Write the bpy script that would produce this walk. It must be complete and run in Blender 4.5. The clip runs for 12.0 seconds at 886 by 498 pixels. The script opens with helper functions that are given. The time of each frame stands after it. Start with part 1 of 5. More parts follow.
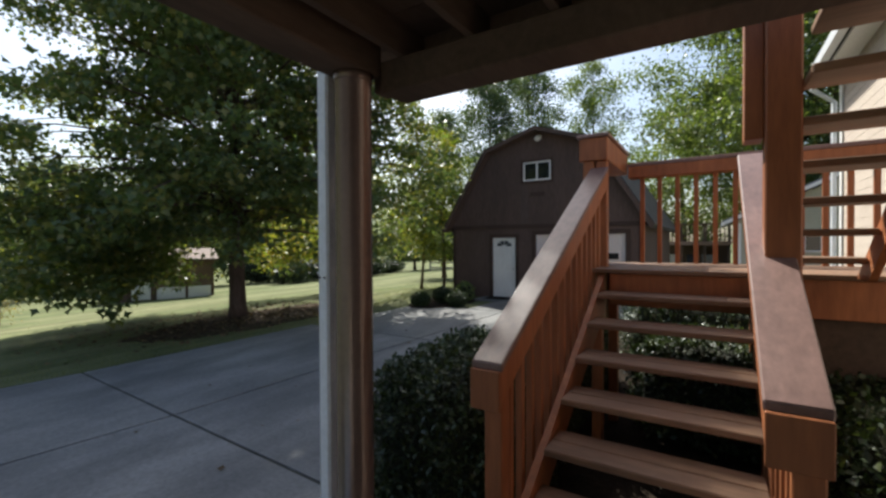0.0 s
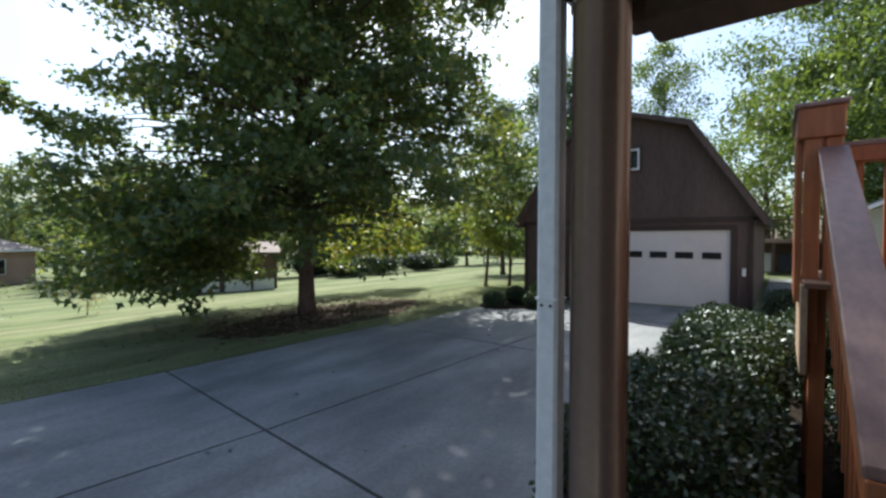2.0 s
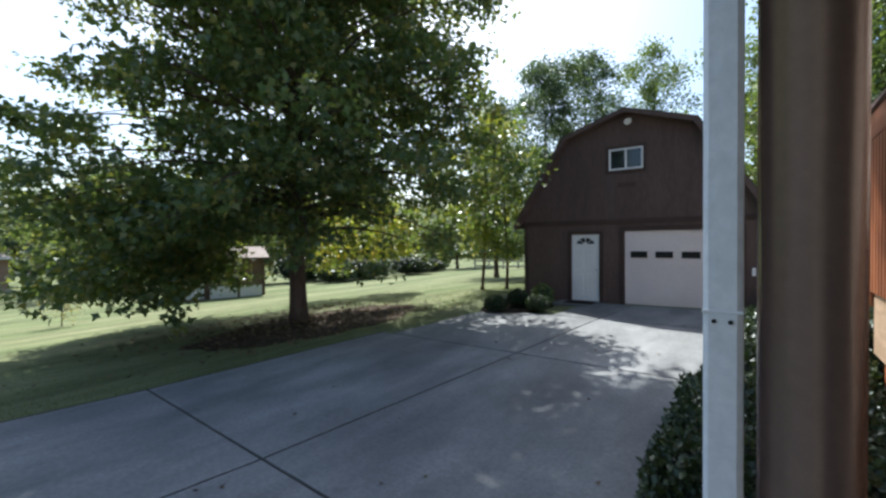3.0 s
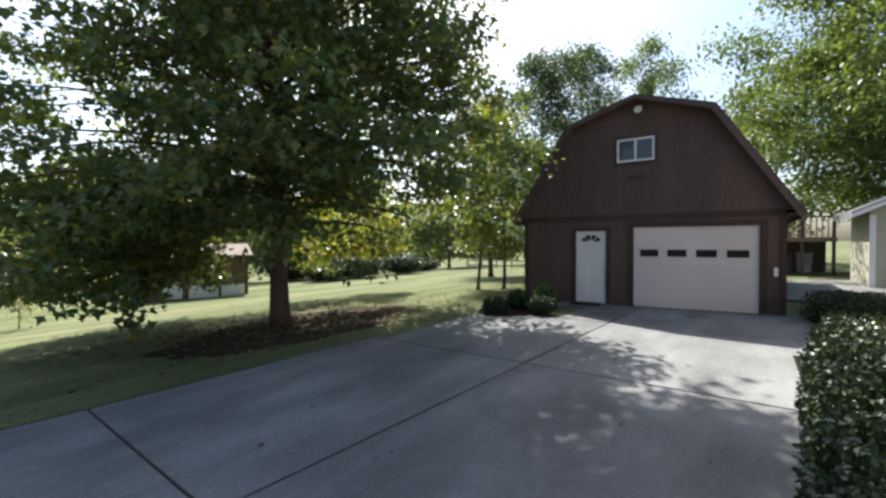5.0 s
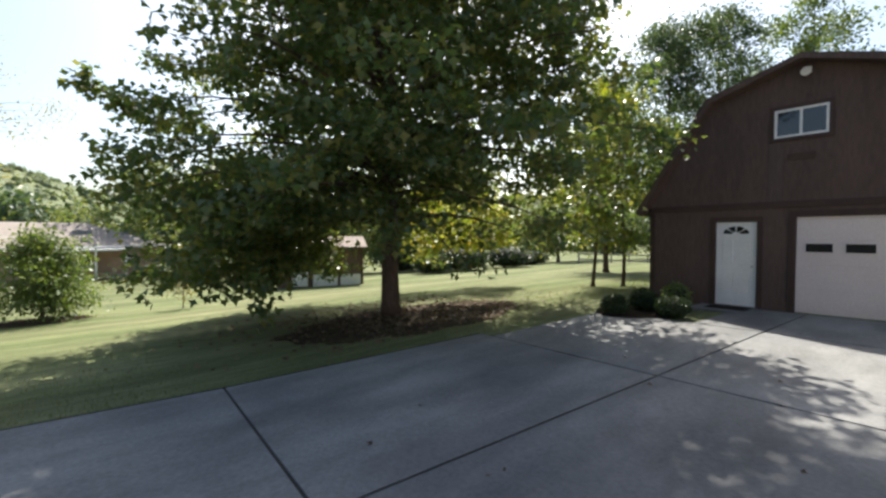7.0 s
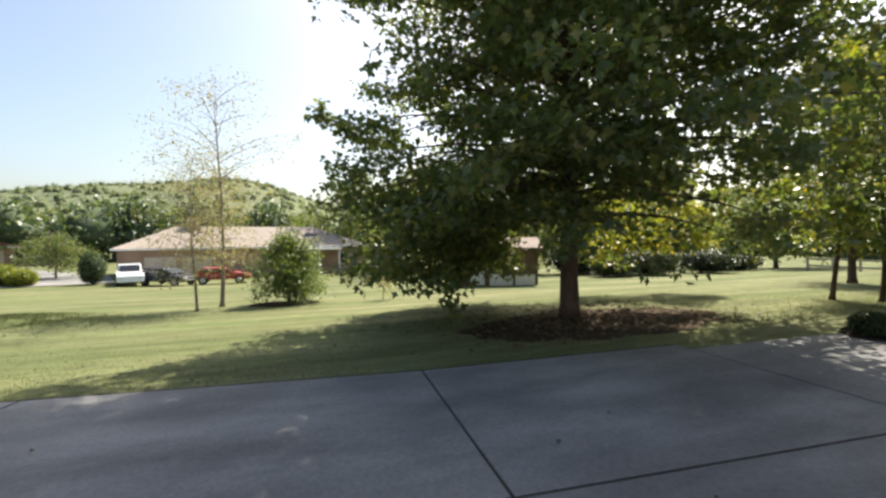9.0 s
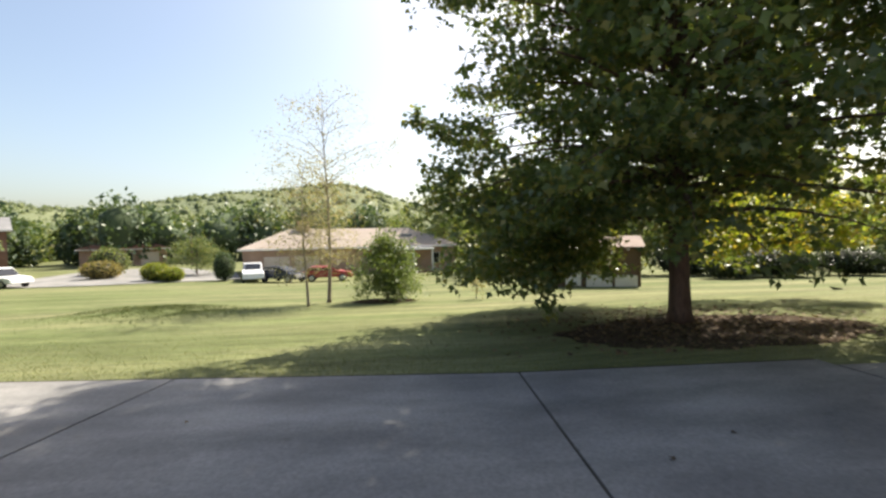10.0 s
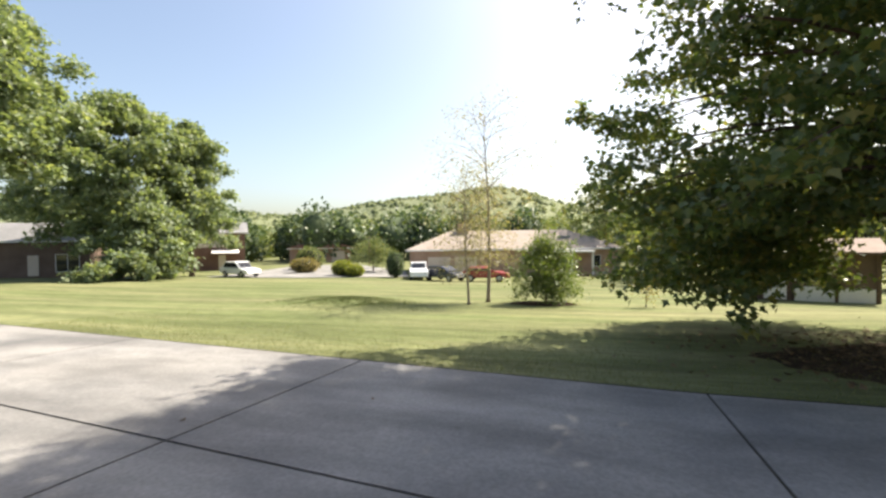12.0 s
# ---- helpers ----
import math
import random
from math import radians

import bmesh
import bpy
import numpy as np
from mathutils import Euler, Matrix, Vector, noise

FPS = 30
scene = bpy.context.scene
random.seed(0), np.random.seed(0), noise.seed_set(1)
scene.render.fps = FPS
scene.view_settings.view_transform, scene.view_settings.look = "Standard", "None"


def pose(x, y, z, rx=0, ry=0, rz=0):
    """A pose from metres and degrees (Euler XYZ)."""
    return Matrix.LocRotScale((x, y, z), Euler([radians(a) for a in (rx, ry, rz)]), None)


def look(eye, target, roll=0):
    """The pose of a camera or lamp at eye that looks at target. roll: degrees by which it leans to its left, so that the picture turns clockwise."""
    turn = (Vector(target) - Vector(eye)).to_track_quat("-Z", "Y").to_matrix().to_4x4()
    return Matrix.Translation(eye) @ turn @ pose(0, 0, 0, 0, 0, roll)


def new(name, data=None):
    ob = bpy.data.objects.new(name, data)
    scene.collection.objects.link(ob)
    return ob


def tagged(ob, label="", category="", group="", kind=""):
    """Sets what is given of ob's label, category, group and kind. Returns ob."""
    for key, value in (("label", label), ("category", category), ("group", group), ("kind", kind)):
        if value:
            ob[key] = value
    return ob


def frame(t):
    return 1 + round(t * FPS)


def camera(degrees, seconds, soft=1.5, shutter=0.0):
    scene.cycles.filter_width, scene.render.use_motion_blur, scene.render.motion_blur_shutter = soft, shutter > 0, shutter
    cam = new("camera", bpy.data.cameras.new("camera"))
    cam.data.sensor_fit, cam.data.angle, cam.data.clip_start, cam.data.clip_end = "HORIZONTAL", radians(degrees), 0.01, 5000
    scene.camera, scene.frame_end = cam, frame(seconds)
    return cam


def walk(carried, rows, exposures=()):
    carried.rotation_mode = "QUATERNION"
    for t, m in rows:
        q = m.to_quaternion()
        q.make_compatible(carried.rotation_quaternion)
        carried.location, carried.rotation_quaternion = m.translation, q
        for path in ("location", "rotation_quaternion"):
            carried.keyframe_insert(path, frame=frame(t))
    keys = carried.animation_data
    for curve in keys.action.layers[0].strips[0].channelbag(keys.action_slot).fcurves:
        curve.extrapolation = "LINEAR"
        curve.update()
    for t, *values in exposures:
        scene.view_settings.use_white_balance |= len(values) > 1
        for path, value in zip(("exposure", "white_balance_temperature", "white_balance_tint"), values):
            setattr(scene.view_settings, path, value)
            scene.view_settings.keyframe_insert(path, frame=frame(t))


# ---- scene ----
cam = camera(92.2, 12.0, soft=2.6)
PATH = [
    (0, (2.291, -0.496, 2.115), (1.218, 1.191, 2.091), -0.3),
    (0.5, (2.061, -0.514, 2.105), (0.901, 1.115, 2.076), -0.4),
    (1, (1.792, -0.492, 2.113), (0.572, 1.092, 2.075), 0.0),
    (1.5, (1.465, -0.416, 2.096), (0.215, 1.144, 2.057), 0.3),
    (2, (1.159, -0.329, 2.179), (-0.087, 1.234, 2.128), 0.1),
    (2.5, (0.858, -0.229, 2.142), (-0.374, 1.346, 2.108), -0.3),
    (3, (0.568, -0.107, 2.133), (-0.632, 1.493, 2.099), -0.5),
    (3.5, (0.334, 0.057, 2.151), (-0.831, 1.682, 2.111), -1.0),
    (5.5, (-0.261, 0.736, 2.025), (-1.44, 2.351, 1.99), 0.4),
    (6, (-0.406, 0.823, 2.03), (-1.678, 2.365, 1.978), 0.5),
    (6.5, (-0.461, 0.875, 2.036), (-1.858, 2.305, 1.974), 0.1),
    (7, (-0.482, 0.889, 2.043), (-2.008, 2.18, 1.974), -0.2),
    (9, (-0.455, 0.667, 2.033), (-2.362, 1.267, 1.974), -0.4),
    (9.5, (-0.491, 0.635, 2.033), (-2.451, 1.03, 1.972), -0.7),
    (10, (-0.468, 0.587, 2.053), (-2.459, 0.772, 1.996), -1.0),
    (10.5, (-0.456, 0.538, 2.039), (-2.455, 0.527, 1.991), -1.1),
    (11, (-0.429, 0.492, 2.035), (-2.42, 0.303, 1.988), -1.1),
    (11.5, (-0.455, 0.471, 2.03), (-2.422, 0.109, 1.988), -0.9),
    (12, (-0.467, 0.435, 2.025), (-2.396, -0.093, 1.989), -0.7),
]
walk(cam, [(t, look(eye, target, roll)) for t, eye, target, roll in PATH],
     exposures=[(0, 0.72, 6200, 6), (1.5, 0.95, 5800, 4), (2.5, 0.99, 5700, 4), (3.5, 1.03, 5650, 5), (5.5, 1.06, 6250, 7), (7, 1.04, 6350, 7), (9, 1.04, 6800, 8), (12, 1.27, 7050, 10)])
from itertools import product

# ---- light ----
SUN_EL, SUN_AZ = 50.0, -48.7
world = bpy.data.worlds.new("sky")
scene.world = world
world.use_nodes = True
wn = world.node_tree
bgn = wn.nodes["Background"]
skyn = wn.nodes.new("ShaderNodeTexSky")
skyn.sky_type = 'NISHITA'
skyn.sun_disc = False
skyn.sun_elevation = radians(SUN_EL)
skyn.sun_rotation = radians(SUN_AZ)
skyn.air_density, skyn.dust_density, skyn.ozone_density = 1.0, 3.0, 0.9
bgn.inputs["Strength"].default_value = 0.112
wn.links.new(skyn.outputs["Color"], bgn.inputs["Color"])
sl = bpy.data.lights.new("sun", 'SUN')
sl.energy, sl.angle, sl.color = 5.0, radians(0.6), (1.0, 0.94, 0.84)
sun = new("sun", sl)
ch, sh = math.cos(radians(SUN_EL)), math.sin(radians(SUN_EL))
sun.matrix_world = look((40 * math.sin(radians(SUN_AZ)) * ch, 40 * math.cos(radians(SUN_AZ)) * ch, 40 * sh), (0, 0, 0))


# ---- materials ----
def nodes_of(name):
    m = bpy.data.materials.new(name)
    m.use_nodes = True
    nt = m.node_tree
    return m, nt, nt.nodes["Principled BSDF"]


def mixc(nt, a, b, fac, mode='MIX'):
    n = nt.nodes.new("ShaderNodeMix")
    n.data_type, n.blend_type = 'RGBA', mode
    for sock, v in ((n.inputs[0], fac), (n.inputs[6], a), (n.inputs[7], b)):
        if isinstance(v, bpy.types.NodeSocket):
            nt.links.new(v, sock)
        else:
            sock.default_value = v if not isinstance(v, tuple) else (*v, 1)
    return n.outputs[2]


def noise_of(nt, vec, scale, detail=4, rough=0.55):
    n = nt.nodes.new("ShaderNodeTexNoise")
    n.inputs["Scale"].default_value, n.inputs["Detail"].default_value, n.inputs["Roughness"].default_value = scale, detail, rough
    nt.links.new(vec, n.inputs["Vector"])
    return n.outputs["Fac"]


def ramp_of(nt, fac, lo, hi):
    n = nt.nodes.new("ShaderNodeMapRange")
    n.inputs["From Min"].default_value, n.inputs["From Max"].default_value = lo, hi
    nt.links.new(fac, n.inputs["Value"])
    return n.outputs["Result"]


def surface(name, c1, c2, scale=2.0, fine=40.0, rough=0.7, bump=0.15, dist=0.01, metal=0.0, stretch=(1, 1, 1), dark=0.75, spec=0.4, piece=0.0, stain=0.0, stain_map=((1.0, 0.35, 1.0), 0.5, 1.1)):
    """A two-scale weathered surface: broad patches c1 to c2, and a fine grain that also gives relief."""
    m, nt, b = nodes_of(name)
    co = nt.nodes.new("ShaderNodeTexCoord")
    mp = nt.nodes.new("ShaderNodeMapping")
    mp.inputs["Scale"].default_value = stretch
    nt.links.new(co.outputs["Object"], mp.inputs["Vector"])
    big = ramp_of(nt, noise_of(nt, mp.outputs["Vector"], scale), 0.3, 0.7)
    fin = noise_of(nt, mp.outputs["Vector"], fine, 5, 0.65)
    col = mixc(nt, c1, c2, big)
    grain = mixc(nt, (dark, dark, dark), (1.12, 1.12, 1.12), ramp_of(nt, fin, 0.3, 0.7))
    col = mixc(nt, col, grain, 1.0, 'MULTIPLY')
    if stain:
        ms = nt.nodes.new("ShaderNodeMapping")
        ms.inputs["Scale"].default_value = stain_map[0]
        ms.inputs["Rotation"].default_value = (0, 0, stain_map[1])
        nt.links.new(co.outputs["Object"], ms.inputs["Vector"])
        st = ramp_of(nt, noise_of(nt, ms.outputs["Vector"], stain_map[2], 6, 0.6), 0.36, 0.66)
        col = mixc(nt, col, mixc(nt, (1 - stain,) * 3, (1 + 0.6 * stain,) * 3, st), 1.0, 'MULTIPLY')
        sp2 = ramp_of(nt, noise_of(nt, co.outputs["Object"], 5.5, 5, 0.7), 0.60, 0.72)
        col = mixc(nt, col, mixc(nt, (1.0, 1.0, 1.0), (1 - 0.7 * stain, 1 - 0.75 * stain, 1 - 0.8 * stain), sp2), 1.0, 'MULTIPLY')
    if piece:
        oi = nt.nodes.new("ShaderNodeObjectInfo")
        pc = mixc(nt, (1 - piece,) * 3, (1 + piece,) * 3, oi.outputs["Random"])
        col = mixc(nt, col, pc, 1.0, 'MULTIPLY')
    nt.links.new(col, b.inputs["Base Color"])
    b.inputs["Roughness"].default_value, b.inputs["Metallic"].default_value = rough, metal
    b.inputs["Specular IOR Level"].default_value = spec
    if bump:
        bp = nt.nodes.new("ShaderNodeBump")
        bp.inputs["Strength"].default_value, bp.inputs["Distance"].default_value = bump, dist
        nt.links.new(fin, bp.inputs["Height"])
        nt.links.new(bp.outputs["Normal"], b.inputs["Normal"])
    return m


def leafy(name, a, b_, c, through_light=0.35, gloss=0.45):
    """Leaves: each one takes its own tone, and lets some light through."""
    m, nt, b = nodes_of(name)
    g = nt.nodes.new("ShaderNodeNewGeometry")
    cr = nt.nodes.new("ShaderNodeValToRGB")
    cr.color_ramp.elements[0].color, cr.color_ramp.elements[1].color = (*a, 1), (*c, 1)
    cr.color_ramp.elements[1].position = 1.0
    e = cr.color_ramp.elements.new(0.6)
    e.color = (*b_, 1)
    nt.links.new(g.outputs["Random Per Island"], cr.inputs["Fac"])
    nt.links.new(cr.outputs["Color"], b.inputs["Base Color"])
    b.inputs["Roughness"].default_value = gloss
    tr = nt.nodes.new("ShaderNodeBsdfTranslucent")
    warm = mixc(nt, cr.outputs["Color"], (1.3, 1.3, 0.5), 1.0, 'MULTIPLY')
    nt.links.new(warm, tr.inputs["Color"])
    mx = nt.nodes.new("ShaderNodeMixShader")
    mx.inputs[0].default_value = through_light
    nt.links.new(b.outputs[0], mx.inputs[1])
    nt.links.new(tr.outputs[0], mx.inputs[2])
    nt.links.new(mx.outputs[0], nt.nodes["Material Output"].inputs["Surface"])
    return m


def glassy(name, c, rough=0.05):
    m, nt, b = nodes_of(name)
    b.inputs["Base Color"].default_value = (*c, 1)
    b.inputs["Roughness"].default_value = rough
    b.inputs["Specular IOR Level"].default_value = 0.8
    return m


M_CONC = surface("concrete", (0.152, 0.152, 0.152), (0.275, 0.266, 0.254), 0.42, 22, 0.85, 0.25, 0.004, dark=0.78, piece=0.06, stain=0.3)
M_JOINT = surface("joint_fill", (0.04, 0.04, 0.035), (0.07, 0.065, 0.05), 3, 40, 0.95)
M_GRASS = surface("lawn", (0.12, 0.15, 0.058), (0.22, 0.22, 0.115), 0.5, 9, 0.95, 0.5, 0.04, stretch=(1, 0.16, 1), dark=0.62, spec=0.1, stain=0.26, stain_map=((1.5, 0.14, 1.0), 0.06, 0.8))
M_BLADE = leafy("grass_blades", (0.115, 0.15, 0.045), (0.17, 0.19, 0.065), (0.24, 0.23, 0.10), 0.25, 0.7)
M_MULCH = surface("mulch", (0.045, 0.03, 0.022), (0.095, 0.066, 0.046), 3, 30, 0.95, 0.7, 0.02, dark=0.5, spec=0.05)
M_SOIL = surface("dark_soil", (0.022, 0.016, 0.012), (0.045, 0.034, 0.025), 3, 26, 0.95, 0.7, 0.02, dark=0.5, spec=0.05)
M_BARN = surface("brown_siding", (0.082, 0.054, 0.045), (0.138, 0.091, 0.076), 0.9, 22, 0.8, 0.25, 0.006, stretch=(1, 1, 0.22), dark=0.75)
M_BARNTRIM = surface("brown_trim", (0.055, 0.032, 0.025), (0.08, 0.048, 0.037), 1.5, 30, 0.75, 0.15)
M_PATCH = surface("patched_siding", (0.10, 0.070, 0.060), (0.135, 0.095, 0.08), 1.2, 22, 0.8, 0.2, 0.005, stretch=(1, 1, 0.1))
M_SHINGLE = surface("dark_shingle", (0.05, 0.045, 0.042), (0.09, 0.08, 0.075), 1.2, 25, 0.9, 0.4)
M_WHITE = surface("white_paint", (0.74, 0.72, 0.70), (0.82, 0.80, 0.78), 1.5, 30, 0.5, 0.05, dark=0.95)
M_GDOOR = surface("garage_white", (0.68, 0.59, 0.56), (0.75, 0.66, 0.62), 1.0, 25, 0.5, 0.05, dark=0.95)
M_DARKGL = glassy("dark_glass", (0.012, 0.014, 0.018))
M_DIMGL = surface("dusty_pane", (0.012, 0.011, 0.010), (0.022, 0.02, 0.018), 4, 30, 0.45, 0.0, spec=0.2)
M_STAIN = surface("red_cedar_stain", (0.28, 0.09, 0.033), (0.40, 0.145, 0.055), 2.0, 24, 0.5, 0.3, 0.004, stretch=(1, 1, 0.15), dark=0.7, piece=0.12)
# weathered stain, its grey also standing for sky mirrored in the top
M_STAINCAP = surface("weathered_cap_sky_tone", (0.16, 0.095, 0.083), (0.24, 0.148, 0.128), 3.0, 26, 0.42, 0.25, 0.004, stretch=(1, 0.2, 1), dark=0.75, piece=0.08)
M_TREAD = surface("worn_tread", (0.15, 0.078, 0.045), (0.28, 0.165, 0.10), 2.2, 24, 0.55, 0.3, 0.004, stretch=(0.2, 1, 1), dark=0.7, piece=0.1)
# bare wood paled to the cream that full sun gives this board
M_PALEWOOD = surface("sunlit_pale_board", (0.40, 0.26, 0.16), (0.52, 0.36, 0.24), 2.2, 24, 0.6, 0.3, 0.004, stretch=(1, 0.2, 1), dark=0.75)
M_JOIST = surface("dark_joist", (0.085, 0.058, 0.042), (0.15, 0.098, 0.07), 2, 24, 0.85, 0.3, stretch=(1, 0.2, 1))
M_COLUMN = surface("brown_column_paint", (0.12, 0.078, 0.062), (0.15, 0.10, 0.082), 2, 30, 0.26, 0.03, metal=0.3, dark=0.93, spec=0.9)
M_SPOUT = surface("white_aluminium", (0.74, 0.76, 0.79), (0.82, 0.83, 0.85), 2, 30, 0.4, 0.04, dark=0.95)
M_BARK = surface("bark", (0.085, 0.055, 0.042), (0.17, 0.112, 0.085), 2.5, 18, 0.9, 0.8, 0.03, stretch=(1, 1, 0.25), dark=0.55)
M_PALEBARK = surface("pale_bark", (0.22, 0.18, 0.15), (0.34, 0.28, 0.23), 3, 25, 0.9, 0.5, dark=0.7)
M_LEAF = leafy("sycamore_leaves", (0.09, 0.13, 0.06), (0.13, 0.178, 0.076), (0.26, 0.24, 0.085), 0.5, 0.34)
# sycamore leaf colour brightened and yellowed to stand for sun from behind
M_LEAF_LIT = leafy("backlit_sycamore_leaves", (0.15, 0.20, 0.045), (0.26, 0.29, 0.06), (0.42, 0.30, 0.08), 0.55)
M_WEED = leafy("rough_grass_blades", (0.07, 0.10, 0.035), (0.11, 0.14, 0.05), (0.17, 0.17, 0.075), 0.2, 0.8)
M_LEAF_LIGHT = leafy("light_green_leaves", (0.085, 0.125, 0.045), (0.13, 0.18, 0.06), (0.20, 0.24, 0.08), 0.4)
M_LEAF_YEL = leafy("yellow_green_leaves", (0.13, 0.18, 0.03), (0.22, 0.26, 0.045), (0.34, 0.28, 0.05), 0.45)
M_LEAF_BLUE = leafy("pine_green_leaves", (0.055, 0.09, 0.05), (0.09, 0.135, 0.07), (0.14, 0.175, 0.085), 0.3)
M_LEAF_FAR = leafy("far_wood_leaves", (0.095, 0.135, 0.06), (0.155, 0.195, 0.085), (0.25, 0.245, 0.11), 0.38, 0.7)
M_LEAF_SHADE = leafy("shade_tree_leaves", (0.135, 0.185, 0.12), (0.21, 0.26, 0.165), (0.30, 0.34, 0.21), 0.45, 0.55)
M_LEAF_SPARSE = leafy("thin_autumn_leaves", (0.16, 0.15, 0.06), (0.26, 0.22, 0.09), (0.36, 0.26, 0.12), 0.4)
# fading leaves, greyed further for the glare of bright sky behind
M_LEAF_PALE = leafy("fading_leaves_sky_pale", (0.24, 0.22, 0.15), (0.32, 0.29, 0.20), (0.42, 0.36, 0.24), 0.4)
M_HEDGE = leafy("glossy_hedge_leaves", (0.022, 0.038, 0.016), (0.034, 0.055, 0.02), (0.075, 0.095, 0.035), 0.15, 0.4)
M_BOX = leafy("boxwood_leaves", (0.025, 0.045, 0.014), (0.04, 0.065, 0.02), (0.06, 0.085, 0.028), 0.2)
# near-black fill that stands for the shade between a bush's inner leaves
M_SHADECORE = surface("shade_core", (0.015, 0.02, 0.010), (0.03, 0.03, 0.018), 6, 40, 0.95, 0.4)
# darker green fill for the shade deep inside the far trees
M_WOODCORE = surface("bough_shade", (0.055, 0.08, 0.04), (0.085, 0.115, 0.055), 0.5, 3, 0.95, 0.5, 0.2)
M_CANOPY = surface("far_canopy", (0.11, 0.14, 0.07), (0.17, 0.19, 0.09), 0.03, 0.25, 0.95, 0.5, 1.5, dark=0.65)
M_LEAF_HILL = leafy("hill_wood_leaves", (0.095, 0.13, 0.07), (0.135, 0.17, 0.088), (0.18, 0.20, 0.10), 0.4, 0.9)
M_DEADLEAF = leafy("fallen_leaves", (0.07, 0.042, 0.022), (0.12, 0.08, 0.042), (0.22, 0.15, 0.075), 0.1, 0.8)
M_BRICK = surface("red_brick", (0.15, 0.082, 0.064), (0.22, 0.125, 0.095), 0.8, 14, 0.85, 0.3, dark=0.7)
M_TANBRICK = surface("tan_brick", (0.34, 0.22, 0.16), (0.44, 0.30, 0.23), 0.8, 14, 0.85, 0.3, dark=0.75)
M_ROOF_TAN = surface("tan_shingle", (0.27, 0.225, 0.19), (0.355, 0.30, 0.258), 0.5, 6, 0.9, 0.3, dark=0.8)
M_ROOF_GREY = surface("grey_shingle", (0.17, 0.17, 0.175), (0.24, 0.24, 0.245), 0.5, 6, 0.9, 0.3, dark=0.8)
M_ROOF_RED = surface("red_shingle", (0.30, 0.13, 0.085), (0.40, 0.19, 0.125), 0.5, 6, 0.9, 0.3, dark=0.8)
M_SIDING = surface("beige_siding", (0.52, 0.43, 0.36), (0.60, 0.51, 0.43), 0.6, 20, 0.7, 0.1, dark=0.92)
M_SAGE = surface("sage_siding", (0.40, 0.38, 0.29), (0.47, 0.45, 0.35), 0.6, 20, 0.7, 0.1, dark=0.92)
M_BROWNWALL = surface("brown_wall", (0.13, 0.085, 0.065), (0.19, 0.13, 0.10), 0.8, 20, 0.8, 0.2)
M_TYRE = surface("tyre_rubber", (0.02, 0.02, 0.02), (0.035, 0.035, 0.035), 8, 60, 0.85)
M_RIM = surface("alloy", (0.45, 0.45, 0.46), (0.55, 0.55, 0.56), 6, 60, 0.35, 0.02, metal=0.8)
M_LAMPGL = surface("clear_lamp", (0.7, 0.7, 0.68), (0.8, 0.8, 0.78), 6, 40, 0.15, 0.0)
M_CARWHITE = surface("white_car_paint", (0.72, 0.73, 0.75), (0.78, 0.79, 0.80), 3, 60, 0.2, 0.0, dark=0.98)
M_CARRED = surface("red_car_paint", (0.26, 0.03, 0.03), (0.32, 0.04, 0.04), 3, 60, 0.4, 0.0, dark=0.98)
M_CARDARK = surface("dark_car_paint", (0.03, 0.035, 0.05), (0.045, 0.05, 0.065), 3, 60, 0.2, 0.0, dark=0.98)
M_FENCE = surface("weathered_boards", (0.36, 0.33, 0.29), (0.5, 0.46, 0.41), 2, 20, 0.85, 0.2)
M_WIRE = surface("cable_sheath", (0.03, 0.03, 0.03), (0.05, 0.05, 0.05), 5, 40, 0.7, 0.0)


# ---- builders ----
def thing(name, label, category, at=(0, 0, 0), rz=0.0, group="", kind=""):
    e = new(name)
    e.empty_display_size = 0.2
    e.matrix_world = pose(*at, 0, 0, rz)
    return tagged(e, label, category, group, kind)


def part(name, bm, material, parent=None, label="", smooth=False):
    """One bmesh as one mesh object, under a thing or a part."""
    me = bpy.data.meshes.new(name)
    if isinstance(bm, bmesh.types.BMesh):
        bmesh.ops.recalc_face_normals(bm, faces=bm.faces)
        bm.to_mesh(me)
        bm.free()
    else:
        v, f = bm
        v = np.asarray(v, dtype=np.float32)
        f = np.asarray(f, dtype=np.int32)
        me.vertices.add(len(v))
        me.vertices.foreach_set("co", v.ravel())
        me.loops.add(f.size)
        me.loops.foreach_set("vertex_index", f.ravel())
        me.polygons.add(len(f))
        me.polygons.foreach_set("loop_start", np.arange(len(f), dtype=np.int32) * f.shape[1])
        me.update(calc_edges=True)
    if smooth:
        me.polygons.foreach_set("use_smooth", np.ones(len(me.polygons), dtype=bool))
    me.materials.append(material)
    ob = new(name, me)
    if parent is not None:
        ob.parent = parent
    if label:
        ob["label"] = label
    return ob


def piece(name, mesh, parent, m):
    """One more object on a mesh that alike pieces share."""
    ob = new(name, mesh)
    ob.parent = parent
    ob.matrix_local = m
    return ob


def box(x0, y0, z0, x1, y1, z1, bevel=0.0, bm=None):
    bm = bm or bmesh.new()
    vs = [bm.verts.new(c) for c in product((x0, x1), (y0, y1), (z0, z1))]
    fs = [bm.faces.new([vs[i] for i in q]) for q in ((0, 1, 3, 2), (4, 6, 7, 5), (0, 4, 5, 1), (2, 3, 7, 6), (0, 2, 6, 4), (1, 5, 7, 3))]
    if bevel:
        es = list({e for f in fs for e in f.edges})
        bmesh.ops.bevel(bm, geom=es, offset=bevel, segments=1, affect='EDGES')
    return bm


